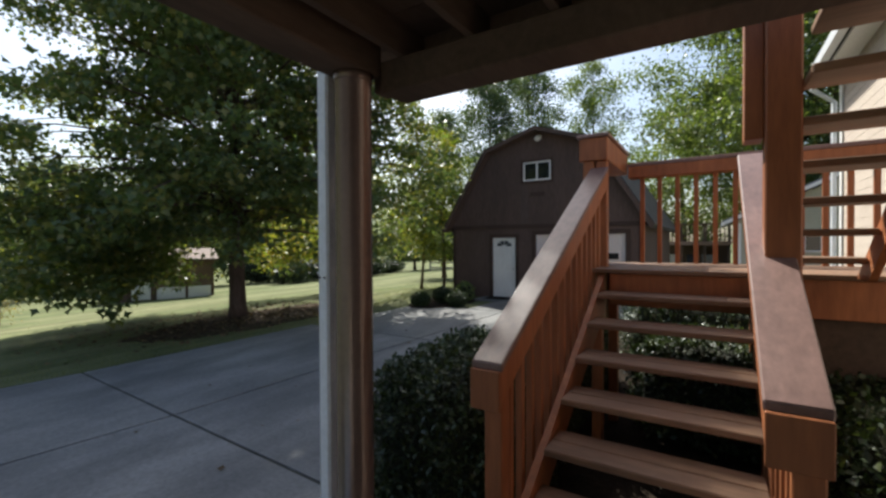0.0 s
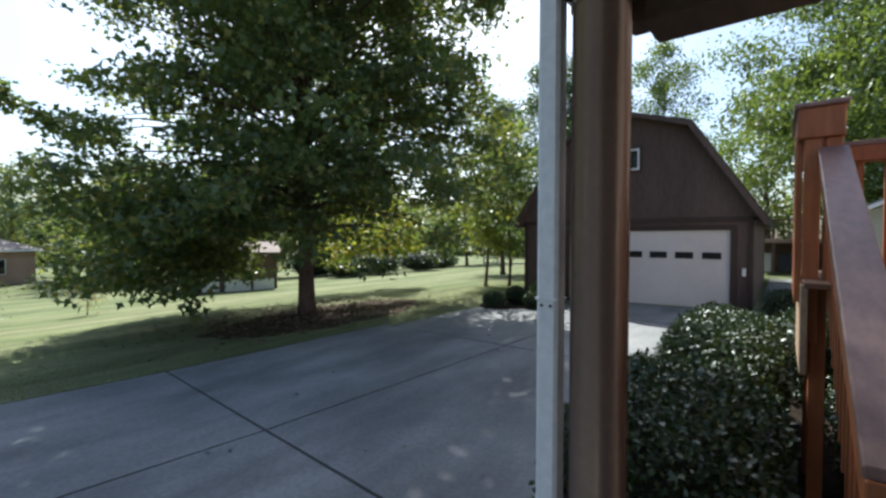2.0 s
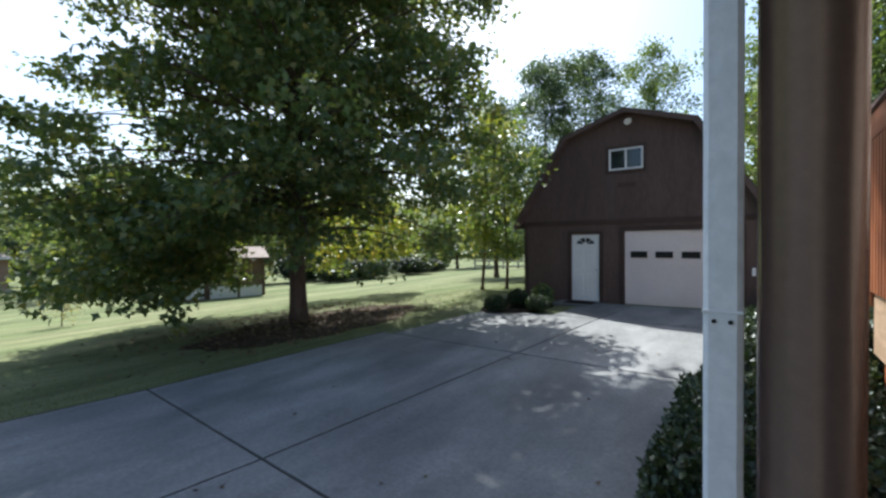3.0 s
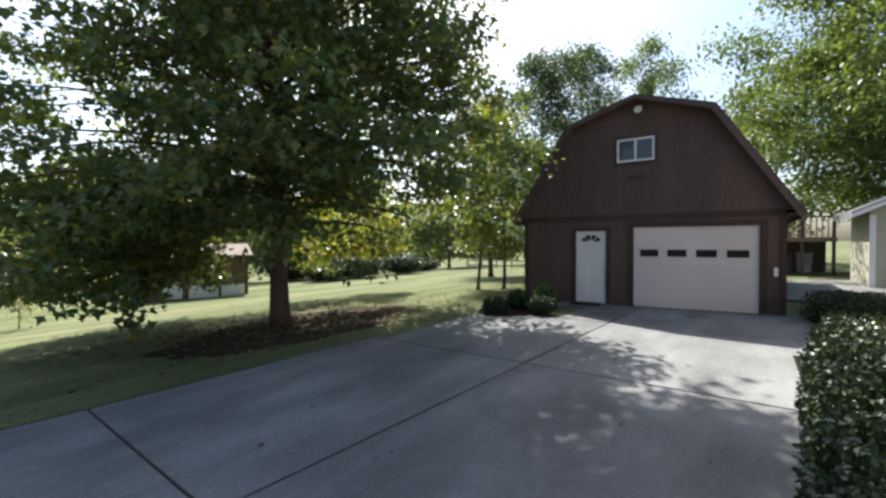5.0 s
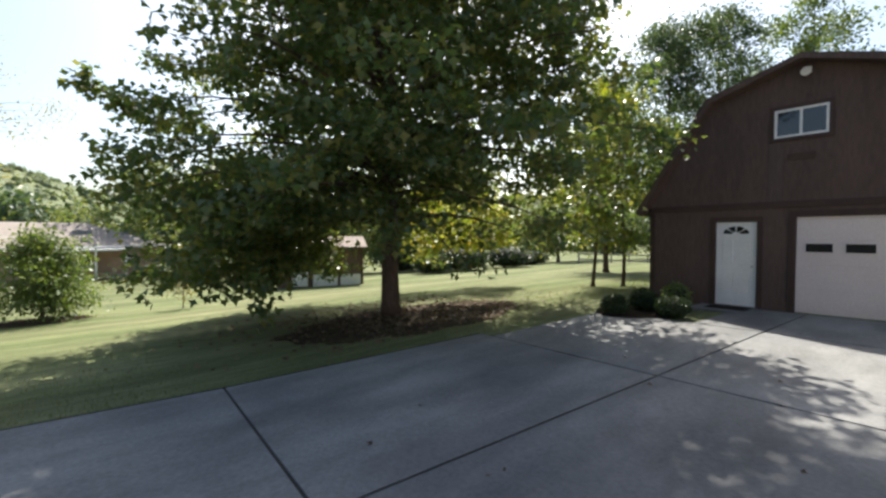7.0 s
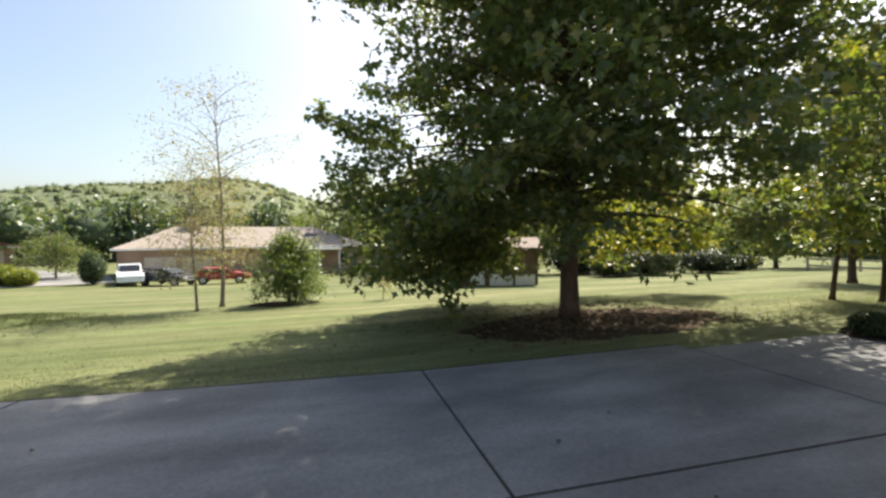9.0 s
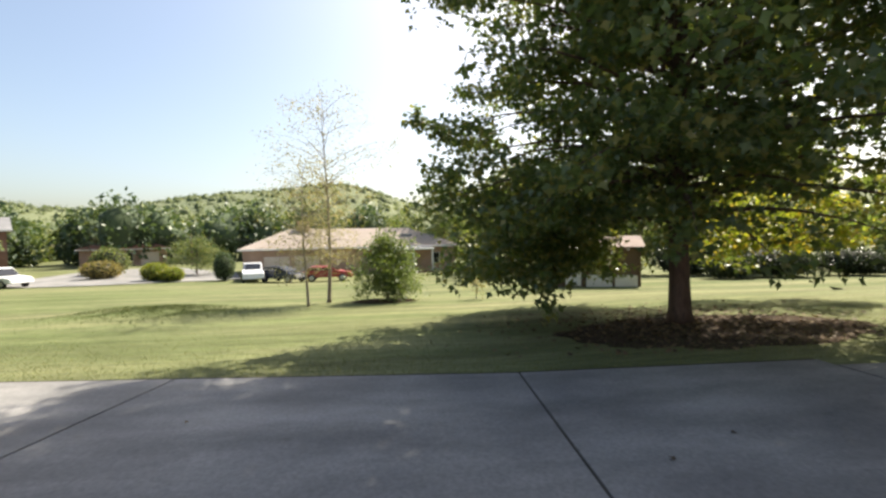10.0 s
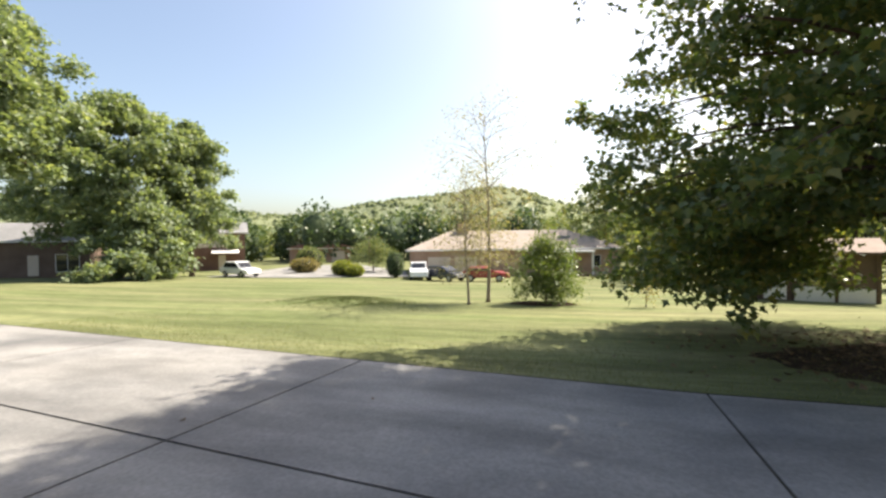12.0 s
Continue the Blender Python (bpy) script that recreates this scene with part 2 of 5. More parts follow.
def prism(outline, axis, a, b, bm=None, bevel=0.0):
    """An outline in the plane across the axis, drawn out from a to b along it."""
    bm = bm or bmesh.new()

    def put(p, d):
        return {'x': (d, p[0], p[1]), 'y': (p[0], d, p[1]), 'z': (p[0], p[1], d)}[axis]
    lo = [bm.verts.new(put(p, a)) for p in outline]
    hi = [bm.verts.new(put(p, b)) for p in outline]
    n = len(outline)
    fs = [bm.faces.new(lo), bm.faces.new(hi[::-1])]
    fs += [bm.faces.new((lo[i], lo[(i + 1) % n], hi[(i + 1) % n], hi[i])) for i in range(n)]
    if bevel:
        bmesh.ops.bevel(bm, geom=list({e for f in fs for e in f.edges}), offset=bevel, segments=1, affect='EDGES')
    return bm


def tube(points, radii, sides=8, bm=None):
    bm = bm or bmesh.new()
    rings = []
    pts = [Vector(p) for p in points]
    for i, p in enumerate(pts):
        d = (pts[min(i + 1, len(pts) - 1)] - pts[max(i - 1, 0)]).normalized()
        s = d.orthogonal().normalized()
        if rings:
            s = (last - d * last.dot(d)).normalized()
        last = s
        u = d.cross(s)
        rings.append([bm.verts.new(p + (s * math.cos(k * math.tau / sides) + u * math.sin(k * math.tau / sides)) * radii[i]) for k in range(sides)])
    for a, b in zip(rings, rings[1:]):
        for k in range(sides):
            bm.faces.new((a[k], a[(k + 1) % sides], b[(k + 1) % sides], b[k]))
    bm.faces.new(rings[0][::-1])
    bm.faces.new(rings[-1])
    return bm


LOBED = np.array([(0, 0, 0), (-0.55, 0.38, 0.10), (-0.24, 0.52, 0.03), (0, 1.0, -0.10), (0.24, 0.52, 0.03), (0.55, 0.38, 0.10)])
PLAIN = np.array([(0, 0, 0), (-0.32, 0.5, 0.08), (0, 1.0, -0.05), (0.32, 0.5, 0.08)])


def leaves(rng, pos, size, droop=-0.4, wild=0.6, shape=PLAIN):
    """Leaf blades at the given places, each turned its own way."""
    n = len(pos)
    yaw = rng.uniform(0, math.tau, n)
    pit = rng.normal(droop, wild, n)
    rol = rng.normal(0, wild, n)
    a = np.stack([np.cos(yaw) * np.cos(pit), np.sin(yaw) * np.cos(pit), np.sin(pit)], 1)
    s0 = np.stack([-np.sin(yaw), np.cos(yaw), np.zeros(n)], 1)
    n0 = np.cross(a, s0)
    s = s0 * np.cos(rol)[:, None] + n0 * np.sin(rol)[:, None]
    u = np.cross(a, s)
    sz = (size * rng.uniform(0.65, 1.25, n))[:, None]
    k = len(shape)
    v = np.stack([pos + (s * q[0] + a * q[1] + u * q[2]) * sz for q in shape], 1).reshape(-1, 3)
    tri = [(0, i + 1, i) for i in range(1, k - 1)]
    f = (np.arange(n)[:, None, None] * k + np.array(tri)[None]).reshape(-1, 3)
    return v, f


def clumps(rng, centres, spread, per, flat=0.6):
    c = np.repeat(centres, per, 0)
    sp = np.repeat(spread, per)[:, None]
    return c + np.clip(rng.normal(0, 1, c.shape), -1.9, 1.9) * sp * np.array([1, 1, flat])


def sprays(rng, count, per_limb, profile, z0, z1, lobes, base_clear, fan_step=0.4, thin=None):
    """Limbs from the trunk out to the crown's edge, each with leaf clumps along its outer part."""
    ph = rng.uniform(0, math.tau, 4)
    limbs, cs = [], []
    for k in range(count):
        h = (k + rng.uniform(0, 1)) / count
        th = k * 2.39996 + rng.normal(0, 0.35)
        wob = 1 + lobes * (math.sin(3 * th + ph[0] + 4 * h) + 0.7 * math.sin(7 * th + ph[1] + 11 * h))
        r = profile(h) * wob * rng.uniform(0.74, 1.03)
        ze = z0 + h * (z1 - z0)
        zs = ze - 0.38 * r * (h - 0.12) / 0.3 if h < 0.42 else ze - 0.38 * r
        zs = min(max(zs, base_clear), z1 * 0.96)
        s_, e = Vector((0, 0, zs)), Vector((r * math.cos(th), r * math.sin(th), ze))
        bow = Vector((0, 0, 0.10 * r))
        pts = [s_.lerp(e, q) + bow * (4 * q * (1 - q)) for q in (0, 0.2, 0.4, 0.6, 0.8, 1)]
        limbs.append((pts, zs))
        anchors = max(1, round(per_limb / 3))
        for m in range(anchors):
            # a flat fan of foliage on a side twig, with open air between it and the next
            q = 0.97 if m == anchors - 1 else 0.24 + 0.76 * (m + rng.uniform(0, 1)) / anchors
            p = s_.lerp(e, q) + bow * (4 * q * (1 - q))
            side = (0.10 + 0.14 * math.sin(q * 2.6)) * r
            ax, ay, az = p.x + rng.normal(0, side) * (q < 0.96), p.y + rng.normal(0, side) * (q < 0.96), p.z + rng.normal(0.05, side * 0.55) * (q < 0.96)
            if thin and thin[0] < az < thin[1] and rng.uniform() < thin[2]:
                continue
            tw = th + rng.normal(0, 0.8)
            for k3 in range(3):
                st = fan_step * (k3 - 0.8)
                cs.append((ax + st * math.cos(tw) + rng.normal(0, 0.25) * fan_step, ay + st * math.sin(tw) + rng.normal(0, 0.25) * fan_step,
                           az - 0.30 * abs(st) * k3 + rng.normal(0, 0.15) * fan_step))
    return limbs, np.array(cs)


def tree(name, label, at, height, profile, base, n, per, leaf, mat_leaf, trunk_r, seed, bark=None, spread=0.5, shape=PLAIN,
         droop=-0.4, group="", lobes=0.16, flat=0.6, category="tree", extra=None, per_limb=10, thin=None, lean=None, fine=None, lit=None, keep=None):
    """A tapered trunk with limbs, and a crown of single leaves in clumps along the limbs."""
    rng = np.random.default_rng(seed)
    t = thing(name, label, category, at, 0, group)
    bm = bmesh.new()
    ks = [0, 0.02, 0.06, 0.15, 0.3, 0.5, 0.7, 0.85, 0.97]
    tp = [(0.10 * math.sin(5 * k + seed) * min(1, height / 8), 0.10 * math.sin(4 * k + 2 * seed) * min(1, height / 8), k * height) for k in ks]
    tr = [trunk_r * (1.32 if k == 0 else 1.06 if k == 0.02 else 1.0 - 0.95 * k) for k in ks]
    tube(tp, tr, 12, bm)
    limbs, cs = sprays(rng, max(8, n // per_limb), per_limb, profile, base, height, lobes, base * 0.8, spread * 1.15, thin)
    if extra is not None:
        cs = np.concatenate([cs, np.array(extra)])
    if lean is not None:
        # the upper crown drifts sideways between two heights
        (lx, ly), za, zb_ = lean
        k_ = np.clip((cs[:, 2] - za) / (zb_ - za), 0, 1)[:, None]
        cs[:, :2] += k_ * np.array([[lx, ly]])
        for pts, zs in limbs:
            for p in pts:
                q = min(1.0, max(0.0, (p.z - za) / (zb_ - za)))
                p.x, p.y = p.x + q * lx, p.y + q * ly
    if keep is not None:
        cs = cs[[keep(p, rng) for p in cs]]
    lb = bmesh.new()
    for pts, zs in limbs:
        r0 = max(0.016, trunk_r * 0.36 * (1 - zs / height) ** 0.8)
        tube(pts, [r0, r0 * 0.8, r0 * 0.62, r0 * 0.45, r0 * 0.28, r0 * 0.12], 5, lb)
    part("trunk", bm, bark or M_BARK, t, smooth=True)
    part("branchwork", lb, bark or M_BARK, t, smooth=True)["kind"] = "stuff"
    pos = clumps(rng, cs, np.full(len(cs), spread) * rng.uniform(0.7, 1.25, len(cs)), per, flat)
    if fine is not None:
        fc = np.array(fine)
        pos = np.concatenate([pos, clumps(rng, fc, np.full(len(fc), 0.10), 11, 0.9)])
    cr = part("crown", leaves(rng, pos, leaf, droop, 0.6, shape), mat_leaf, t)
    cr["kind"] = "stuff"
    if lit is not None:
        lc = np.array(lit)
        bough = part("crown", leaves(rng, clumps(rng, lc, np.full(len(lc), spread * 0.9), per, flat), leaf, droop, 0.6, shape), M_LEAF_LIT, t, "lower boughs with backlight put into their yellow-green leaves")
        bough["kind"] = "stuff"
    return t


def oval(r, low=0.15):
    return lambda h: r * max(0.05, math.sin(math.pi * (low + (0.98 - low) * h)) ** 0.6)


def fan(r):
    return lambda h: r * float(np.interp(h, (0, 0.3, 0.6, 0.85, 1), (0.42, 0.45, 0.85, 1.0, 0.5)))


def cone(r, p=0.8):
    return lambda h: r * (1 - h) ** p + 0.15


# ---- ground ----
SKEW = 0.096


def slab_z(x, y):
    return 0.02 * (x + 3.5) + 0.027 * max(0.0, y - 2.2)


def ground_z(x, y):
    """The lawn falls away from the house; the drive climbs gently to the barn."""
    if x > -7:
        z = 0.02 * (min(x, 6) + 3.5) + 0.027 * max(0.0, min(y - 2.2, 14))
    else:
        z = -0.07 + 0.027 * max(0.0, min(y - 2.2, 12)) * math.exp((x + 7) / 12) - 0.045 * min(-7 - x, 34)
    z -= 0.016 * min(max(0.0, -25 - x), 16) * min(1.0, max(0.0, (y + 17) / 6))
    d = ((x + 16.0) / 2.3) ** 2 + ((y + 8.2) / 3.0) ** 2
    z += 0.27 * math.exp(-d * 1.3) * (1 + 0.3 * math.sin(2.2 * x + 2.6 * y))
    return z - 0.03


def axis(n, near, far, mid):
    t = np.linspace(-1, 1, n)
    k = math.asinh(far / near)
    return mid + near * np.sinh(k * t)


gx, gy = axis(190, 5.0, 900, -8), axis(190, 5.0, 900, 2)
gv = np.array([(x, y, ground_z(x, y)) for x in gx for y in gy])
ii, jj = np.meshgrid(np.arange(189), np.arange(189), indexing="ij")
a0 = (ii * 190 + jj).ravel()
ground = part("ground", (gv, np.stack([a0, a0 + 190, a0 + 191, a0 + 1], 1)), M_GRASS, smooth=True)
tagged(ground, "sunlit mown lawn falling gently away", "lawn", kind="structure")


def uv_xy(u, v):
    v -= 0.11 * u * min(1.0, max(0.0, -v / 5.7))
    return -3.40 + u + SKEW * v, 2.16 + v - 0.05 * u


drive = thing("driveway", "grey concrete driveway slabs with dark joints", "driveway", kind="structure")
PANELS = [((-3.5, 0), (-5.7, 0)), ((0, 3.5), (-5.7, 0)), ((-3.5, 0), (-11.6, -5.7)), ((0, 3.5), (-11.6, -5.7)), ((-3.5, 0), (-17.4, -11.6)),
          ((0, 3.5), (-17.4, -11.6)), ((3.5, 7.9), (-5.7, -0.6)), ((3.5, 7.9), (-11.6, -5.7)), ((-3.5, 0), (0, 4.6)), ((0, 3.9), (0, 4.6)),
          ((-3.2, 0), (4.6, 8.2)), ((0, 3.9), (4.6, 8.2)), ((-1.2, 0), (8.2, 10.55)), ((0, 4.2), (8.2, 10.55))]
for (u0, u1), (v0, v1) in PANELS:
    bm = bmesh.new()
    g = 0.019
    n = 8
    grid = []
    for i in range(n + 1):
        row = []
        for j in range(n + 1):
            x, y = uv_xy(u0 + g + (u1 - u0 - 2 * g) * i / n, v0 + g + (v1 - v0 - 2 * g) * j / n)
            edge = i in (0, n) or j in (0, n)
            row.append(bm.verts.new((x, y, slab_z(x, y) + (0.0 if not edge else -0.006))))
        grid.append(row)
    for i in range(n):
        for j in range(n):
            bm.faces.new((grid[i][j], grid[i + 1][j], grid[i + 1][j + 1], grid[i][j + 1]))
    rim = [e for e in bm.edges if e.is_boundary]
    ex = bmesh.ops.extrude_edge_only(bm, edges=rim)
    for vt in ex["geom"]:
        if isinstance(vt, bmesh.types.BMVert):
            vt.co.z -= 0.12
    part("slab_panel", bm, M_CONC, drive)
bm = bmesh.new()
for (u0, u1), (v0, v1) in PANELS:
    n = 6
    grid = []
    for i in range(n + 1):
        row = []
        for j in range(n + 1):
            x, y = uv_xy(u0 - 0.012 + (u1 - u0 + 0.024) * i / n, v0 - 0.012 + (v1 - v0 + 0.024) * j / n)
            row.append(bm.verts.new((x, y, slab_z(x, y) - 0.02)))
        grid.append(row)
    for i in range(n):
        for j in range(n):
            bm.faces.new((grid[i][j], grid[i + 1][j], grid[i + 1][j + 1], grid[i][j + 1]))
es = bmesh.new()
for k in range(24):
    va, vb = -17.4 + 22 * k / 24, -17.4 + 22 * (k + 1) / 24
    q = [(*uv_xy(u, v), 0) for u, v in ((-3.58, va), (-3.49, va), (-3.49, vb), (-3.58, vb))]
    es.faces.new([es.verts.new((x, y, slab_z(x, y) - 0.024)) for x, y, _ in q])
part("edge_soil", es, M_SOIL, drive, "bare soil line along the slab edge")
part("joint_fill", bm, M_JOINT, drive, "dark dirty joint between the slabs")


# ---- barn ----
def window_unit(parent, x0, x1, z0, z1, y, face=-1, mullions=1, frame_mat=None, name="window"):
    """A framed window with a pane to each light, set in the wall plane y and facing -y."""
    fm = frame_mat or M_WHITE
    w = 0.05
    bm = box(x0, y - 0.05, z0, x1, y, z0 + w)
    box(x0, y - 0.05, z1 - w, x1, y, z1, bm=bm)
    box(x0, y - 0.05, z0 + w, x0 + w, y, z1 - w, bm=bm)
    box(x1 - w, y - 0.05, z0 + w, x1, y, z1 - w, bm=bm)
    fr = part(name, bm, fm, parent)
    n = mullions + 1
    for k in range(n):
        a = x0 + w + (x1 - x0 - 2 * w) * k / n
        b = x0 + w + (x1 - x0 - 2 * w) * (k + 1) / n
        if k:
            part("mullion", box(a - 0.025, y - 0.045, z0 + w, a + 0.025, y - 0.004, z1 - w), fm, fr)
        part("pane", box(a + (0.026 if k else 0.001), y - 0.022, z0 + w + 0.001, b - (0.026 if k < n - 1 else 0.001), y - 0.012, z1 - w - 0.001), M_DARKGL, fr)
    return fr


BX0, BX1, BY = -5.78, 0.58, 12.93
barn = thing("barn", "dark brown gambrel-roofed barn garage beside the driveway", "barn", (0, 0, 0))
MIDX = -2.57
wall_out = [(BX0, -0.1), (BX1, -0.1), (BX1, 2.72), (-0.90, 5.18), (MIDX, 5.74), (-4.24, 5.18), (BX0, 2.72)]
DX0, DX1, DZ0, DZ1 = -4.20, -3.35, 0.29, 2.32
GX0, GX1, GZ1 = -2.64, 0.10, 2.40
# front wall in strips round its two doors and the loft window
bm = bmesh.new()
T = 0.12
for x0, x1, z0, z1 in ((BX0, DX0, -0.1, 2.72), (DX0, DX1, -0.1, 0.27), (DX0, DX1, DZ1, 2.72), (DX1, GX0, -0.1, 2.72), (GX0, GX1, GZ1, 2.72), (GX1, BX1, -0.1, 2.72)):
    part("wall_panel", box(x0, BY, z0, x1, BY + T, z1), M_BARN, barn)
bm = prism([(-5.875, 2.722), (-3.065, 2.722), (-3.065, 5.60), (-4.30, 5.20)], 'y', BY, BY + T)
prism([(-2.13, 2.722), (0.735, 2.722), (-0.84, 5.20), (-2.13, 5.62)], 'y', BY, BY + T, bm)
prism([(-3.065, 2.722), (-2.13, 2.722), (-2.13, 4.17), (-3.065, 4.17)], 'y', BY, BY + T, bm)
prism([(-3.065, 4.79), (-2.13, 4.79), (-2.13, 5.62), (MIDX, 5.76), (-3.065, 5.60)], 'y', BY, BY + T, bm)
part("gable_wall", bm, M_BARN, barn)
# battens of the grooved siding
gro = bmesh.new()
x = BX0 + 0.2
while x < BX1 - 0.1:
    top = 5.74 - abs(x - MIDX) * 0.335 if abs(x - MIDX) < 1.67 else 5.18 - (abs(x - MIDX) - 1.67) * 1.70
    for z0, z1 in ((-0.1, 2.60), (2.76, top - 0.05)):
        if (DX0 - 0.13 < x < DX1 + 0.13 or GX0 - 0.13 < x < GX1 + 0.13) and z0 < 1:
            continue
        if -3.17 < x < -2.03 and z0 > 1:
            box(x, BY - 0.0025, z0, x + 0.009, BY - 0.001, 4.08, bm=gro)
            box(x, BY - 0.0025, 4.88, x + 0.009, BY - 0.001, top - 0.05, bm=gro)
            continue
        if z1 > z0:
            box(x, BY - 0.0025, z0, x + 0.009, BY - 0.001, z1, bm=gro)
    x += 0.4
part("siding_batten", gro, M_BARN, barn)["kind"] = "stuff"
bm = box(BX0, BY + T, -0.1, BX0 + T, BY + 8.5, 2.72)
part("side_wall", bm, M_BARN, barn)
part("side_wall", box(BX1 - T, BY + T, -0.1, BX1, BY + 8.5, 2.72), M_BARN, barn)
part("back_wall", prism(wall_out, 'y', BY + 8.5, BY + 8.6), M_BARN, barn)
part("barn_floor", box(BX0 + T, BY + T, 0.1, BX1 - T, BY + 8.5, 0.28), M_CONC, barn)
# roof shell
ro = [(-6.06, 2.64), (-4.375, 5.32), (MIDX, 5.88), (-0.765, 5.32), (0.92, 2.64)]
ri = [(x + (0.07 if x < MIDX - 0.1 else -0.07 if x > MIDX + 0.1 else 0), z - 0.10) for x, z in ro]
part("roof", prism(ro + ri[::-1], 'y', BY - 0.32, BY + 8.9), M_SHINGLE, barn)
rt = [(x + (0.10 if x < MIDX - 0.1 else -0.10 if x > MIDX + 0.1 else 0), z - 0.13) for x, z in ro]
rm = [(x + (0.02 if x < MIDX - 0.1 else -0.02 if x > MIDX + 0.1 else 0), z - 0.025) for x, z in ro]
rs = [(x + (0.03 if x < MIDX - 0.1 else -0.03 if x > MIDX + 0.1 else 0), z - 0.02) for x, z in ri]
part("rake_soffit", prism(ri + rs[::-1], 'y', BY - 0.318, BY - 0.002), M_BARN, barn)
part("rake_board", prism(rm + rt[::-1], 'y', BY - 0.35, BY - 0.322), M_BARN, barn)
part("soffit", prism([(-5.97, 2.60), (BX0 - 0.01, 2.60), (BX0 - 0.01, 2.64), (-5.97, 2.64)], 'y', BY - 0.3, BY + 8.8), M_BARNTRIM, barn)
part("soffit", prism([(BX1 + 0.01, 2.60), (0.82, 2.60), (0.82, 2.64), (BX1 + 0.01, 2.64)], 'y', BY - 0.3, BY + 8.8), M_BARNTRIM, barn)
part("band_board", box(BX0 + 0.02, BY - 0.03, 2.61, BX1 - 0.02, BY - 0.001, 2.75, 0.005), M_BARNTRIM, barn)
for xa, xb in ((BX0 - 0.012, BX0 + 0.10), (BX1 - 0.10, BX1 + 0.012)):
    part("corner_board", box(xa, BY - 0.028, -0.1, xb, BY - 0.001, 2.605), M_BARNTRIM, barn)
for xa, xb, za, zb in ((DX0 - 0.11, DX0, 0.2, DZ1), (DX1, DX1 + 0.11, 0.2, DZ1), (DX0 - 0.11, DX1 + 0.11, DZ1 + 0.002, DZ1 + 0.11),
                       (GX0 - 0.12, GX0, 0.25, GZ1), (GX1, GX1 + 0.14, 0.25, GZ1), (GX0 - 0.12, GX1 + 0.14, GZ1 + 0.002, GZ1 + 0.13)):
    part("door_casing", box(xa, BY - 0.035, za, xb, BY - 0.001, zb, 0.004), M_BARNTRIM, barn)
# entry door with an arched fan light
ed = part("entry_door", box(DX0 + 0.004, BY + 0.03, DZ0, DX1 - 0.004, BY + 0.08, DZ1 - 0.004, 0.004), M_WHITE, barn, "white panelled entry door with a fan light")
for xa, xb, za, zb in ((-4.07, -3.83, 1.28, 1.88), (-3.72, -3.48, 1.28, 1.88), (-4.07, -3.83, 0.45, 1.10), (-3.72, -3.48, 0.45, 1.10)):
    part("door_panel", box(xa, BY + 0.018, za, xb, BY + 0.032, zb, 0.010), M_WHITE, ed)
cx, cz = -3.775, 2.02
for k in range(4):
    a0_, a1_ = math.pi * (k / 4 + 0.025), math.pi * ((k + 1) / 4 - 0.025)
    pts = [(cx + 0.09 * math.cos(a), cz + 0.06 * math.sin(a)) for a in (a0_, a1_)] + [(cx + 0.27 * math.cos(a1_ + (a0_ - a1_) * q / 5), cz + 0.19 * math.sin(a1_ + (a0_ - a1_) * q / 5)) for q in range(6)]
    part("fan_light", prism(pts, 'y', BY + 0.022, BY + 0.029), M_DIMGL, ed)
part("door_knob", tube([(-3.43, BY + 0.03, 1.25), (-3.43, BY - 0.01, 1.25), (-3.43, BY - 0.03, 1.25)], [0.012, 0.018, 0.03], 10), M_RIM, ed, "small brass door knob")
part("threshold", box(DX0 - 0.05, BY - 0.12, 0.2, DX1 + 0.05, BY - 0.001, 0.285, 0.008), M_CONC, barn)
# sectional garage door
gd = part("garage_door", box(GX0 + 0.003, BY + 0.06, 0.285, GX1 - 0.003, BY + 0.075, GZ1), M_GDOOR, barn, "white sectional garage door with four small windows")
hz = (GZ1 - 0.29) / 4
for k in range(4):
    z0 = 0.29 + k * hz
    part("door_section", box(GX0 + 0.005, BY + 0.035, z0 + 0.001, GX1 - 0.005, BY + 0.059, z0 + hz - 0.001, 0.003), M_GDOOR, gd)
for k in range(4):
    xa = GX0 + 0.17 + k * 0.645
    fr = part("window_frame", box(xa - 0.03, BY + 0.022, 1.60, xa + 0.47, BY + 0.036, 1.84, 0.004), M_GDOOR, gd)
    fr2 = part("pane", box(xa, BY + 0.014, 1.63, xa + 0.44, BY + 0.0215, 1.81), M_DIMGL, gd)
part("patch_board", box(-3.16, BY - 0.012, 2.76, -2.90, BY - 0.003, 4.08, 0.002), M_PATCH, barn, "paler patched siding strip under the loft window")
part("louvre_vent", box(-2.82, BY - 0.02, 3.66, -2.34, BY - 0.003, 3.80, 0.003), M_BARNTRIM, barn)
win = window_unit(barn, -3.065, -2.13, 4.17, 4.79, BY + 0.03, mullions=1, name="loft_window")
for xa, xb, za, zb in ((-3.15, -3.066, 4.09, 4.87), (-2.129, -2.045, 4.09, 4.87), (-3.066, -2.129, 4.09, 4.169), (-3.066, -2.129, 4.791, 4.87)):
    part("window_casing", box(xa, BY - 0.03, za, xb, BY - 0.001, zb), M_BARNTRIM, barn)
fl = part("flood_lamp", tube([(-2.51, BY, 5.56), (-2.51, BY - 0.12, 5.56), (-2.51, BY - 0.14, 5.54), (-2.51, BY - 0.22, 5.47)], [0.06, 0.05, 0.07, 0.09], 12), M_WHITE, barn, "white round flood lamp under the gable")
part("lamp_back_plate", box(-2.58, BY - 0.02, 5.49, -2.44, BY - 0.001, 5.63, 0.005), M_WHITE, barn)
part("house_number_plate", box(0.36, BY - 0.05, 1.22, 0.44, BY - 0.03, 1.42, 0.004), M_WHITE, barn)

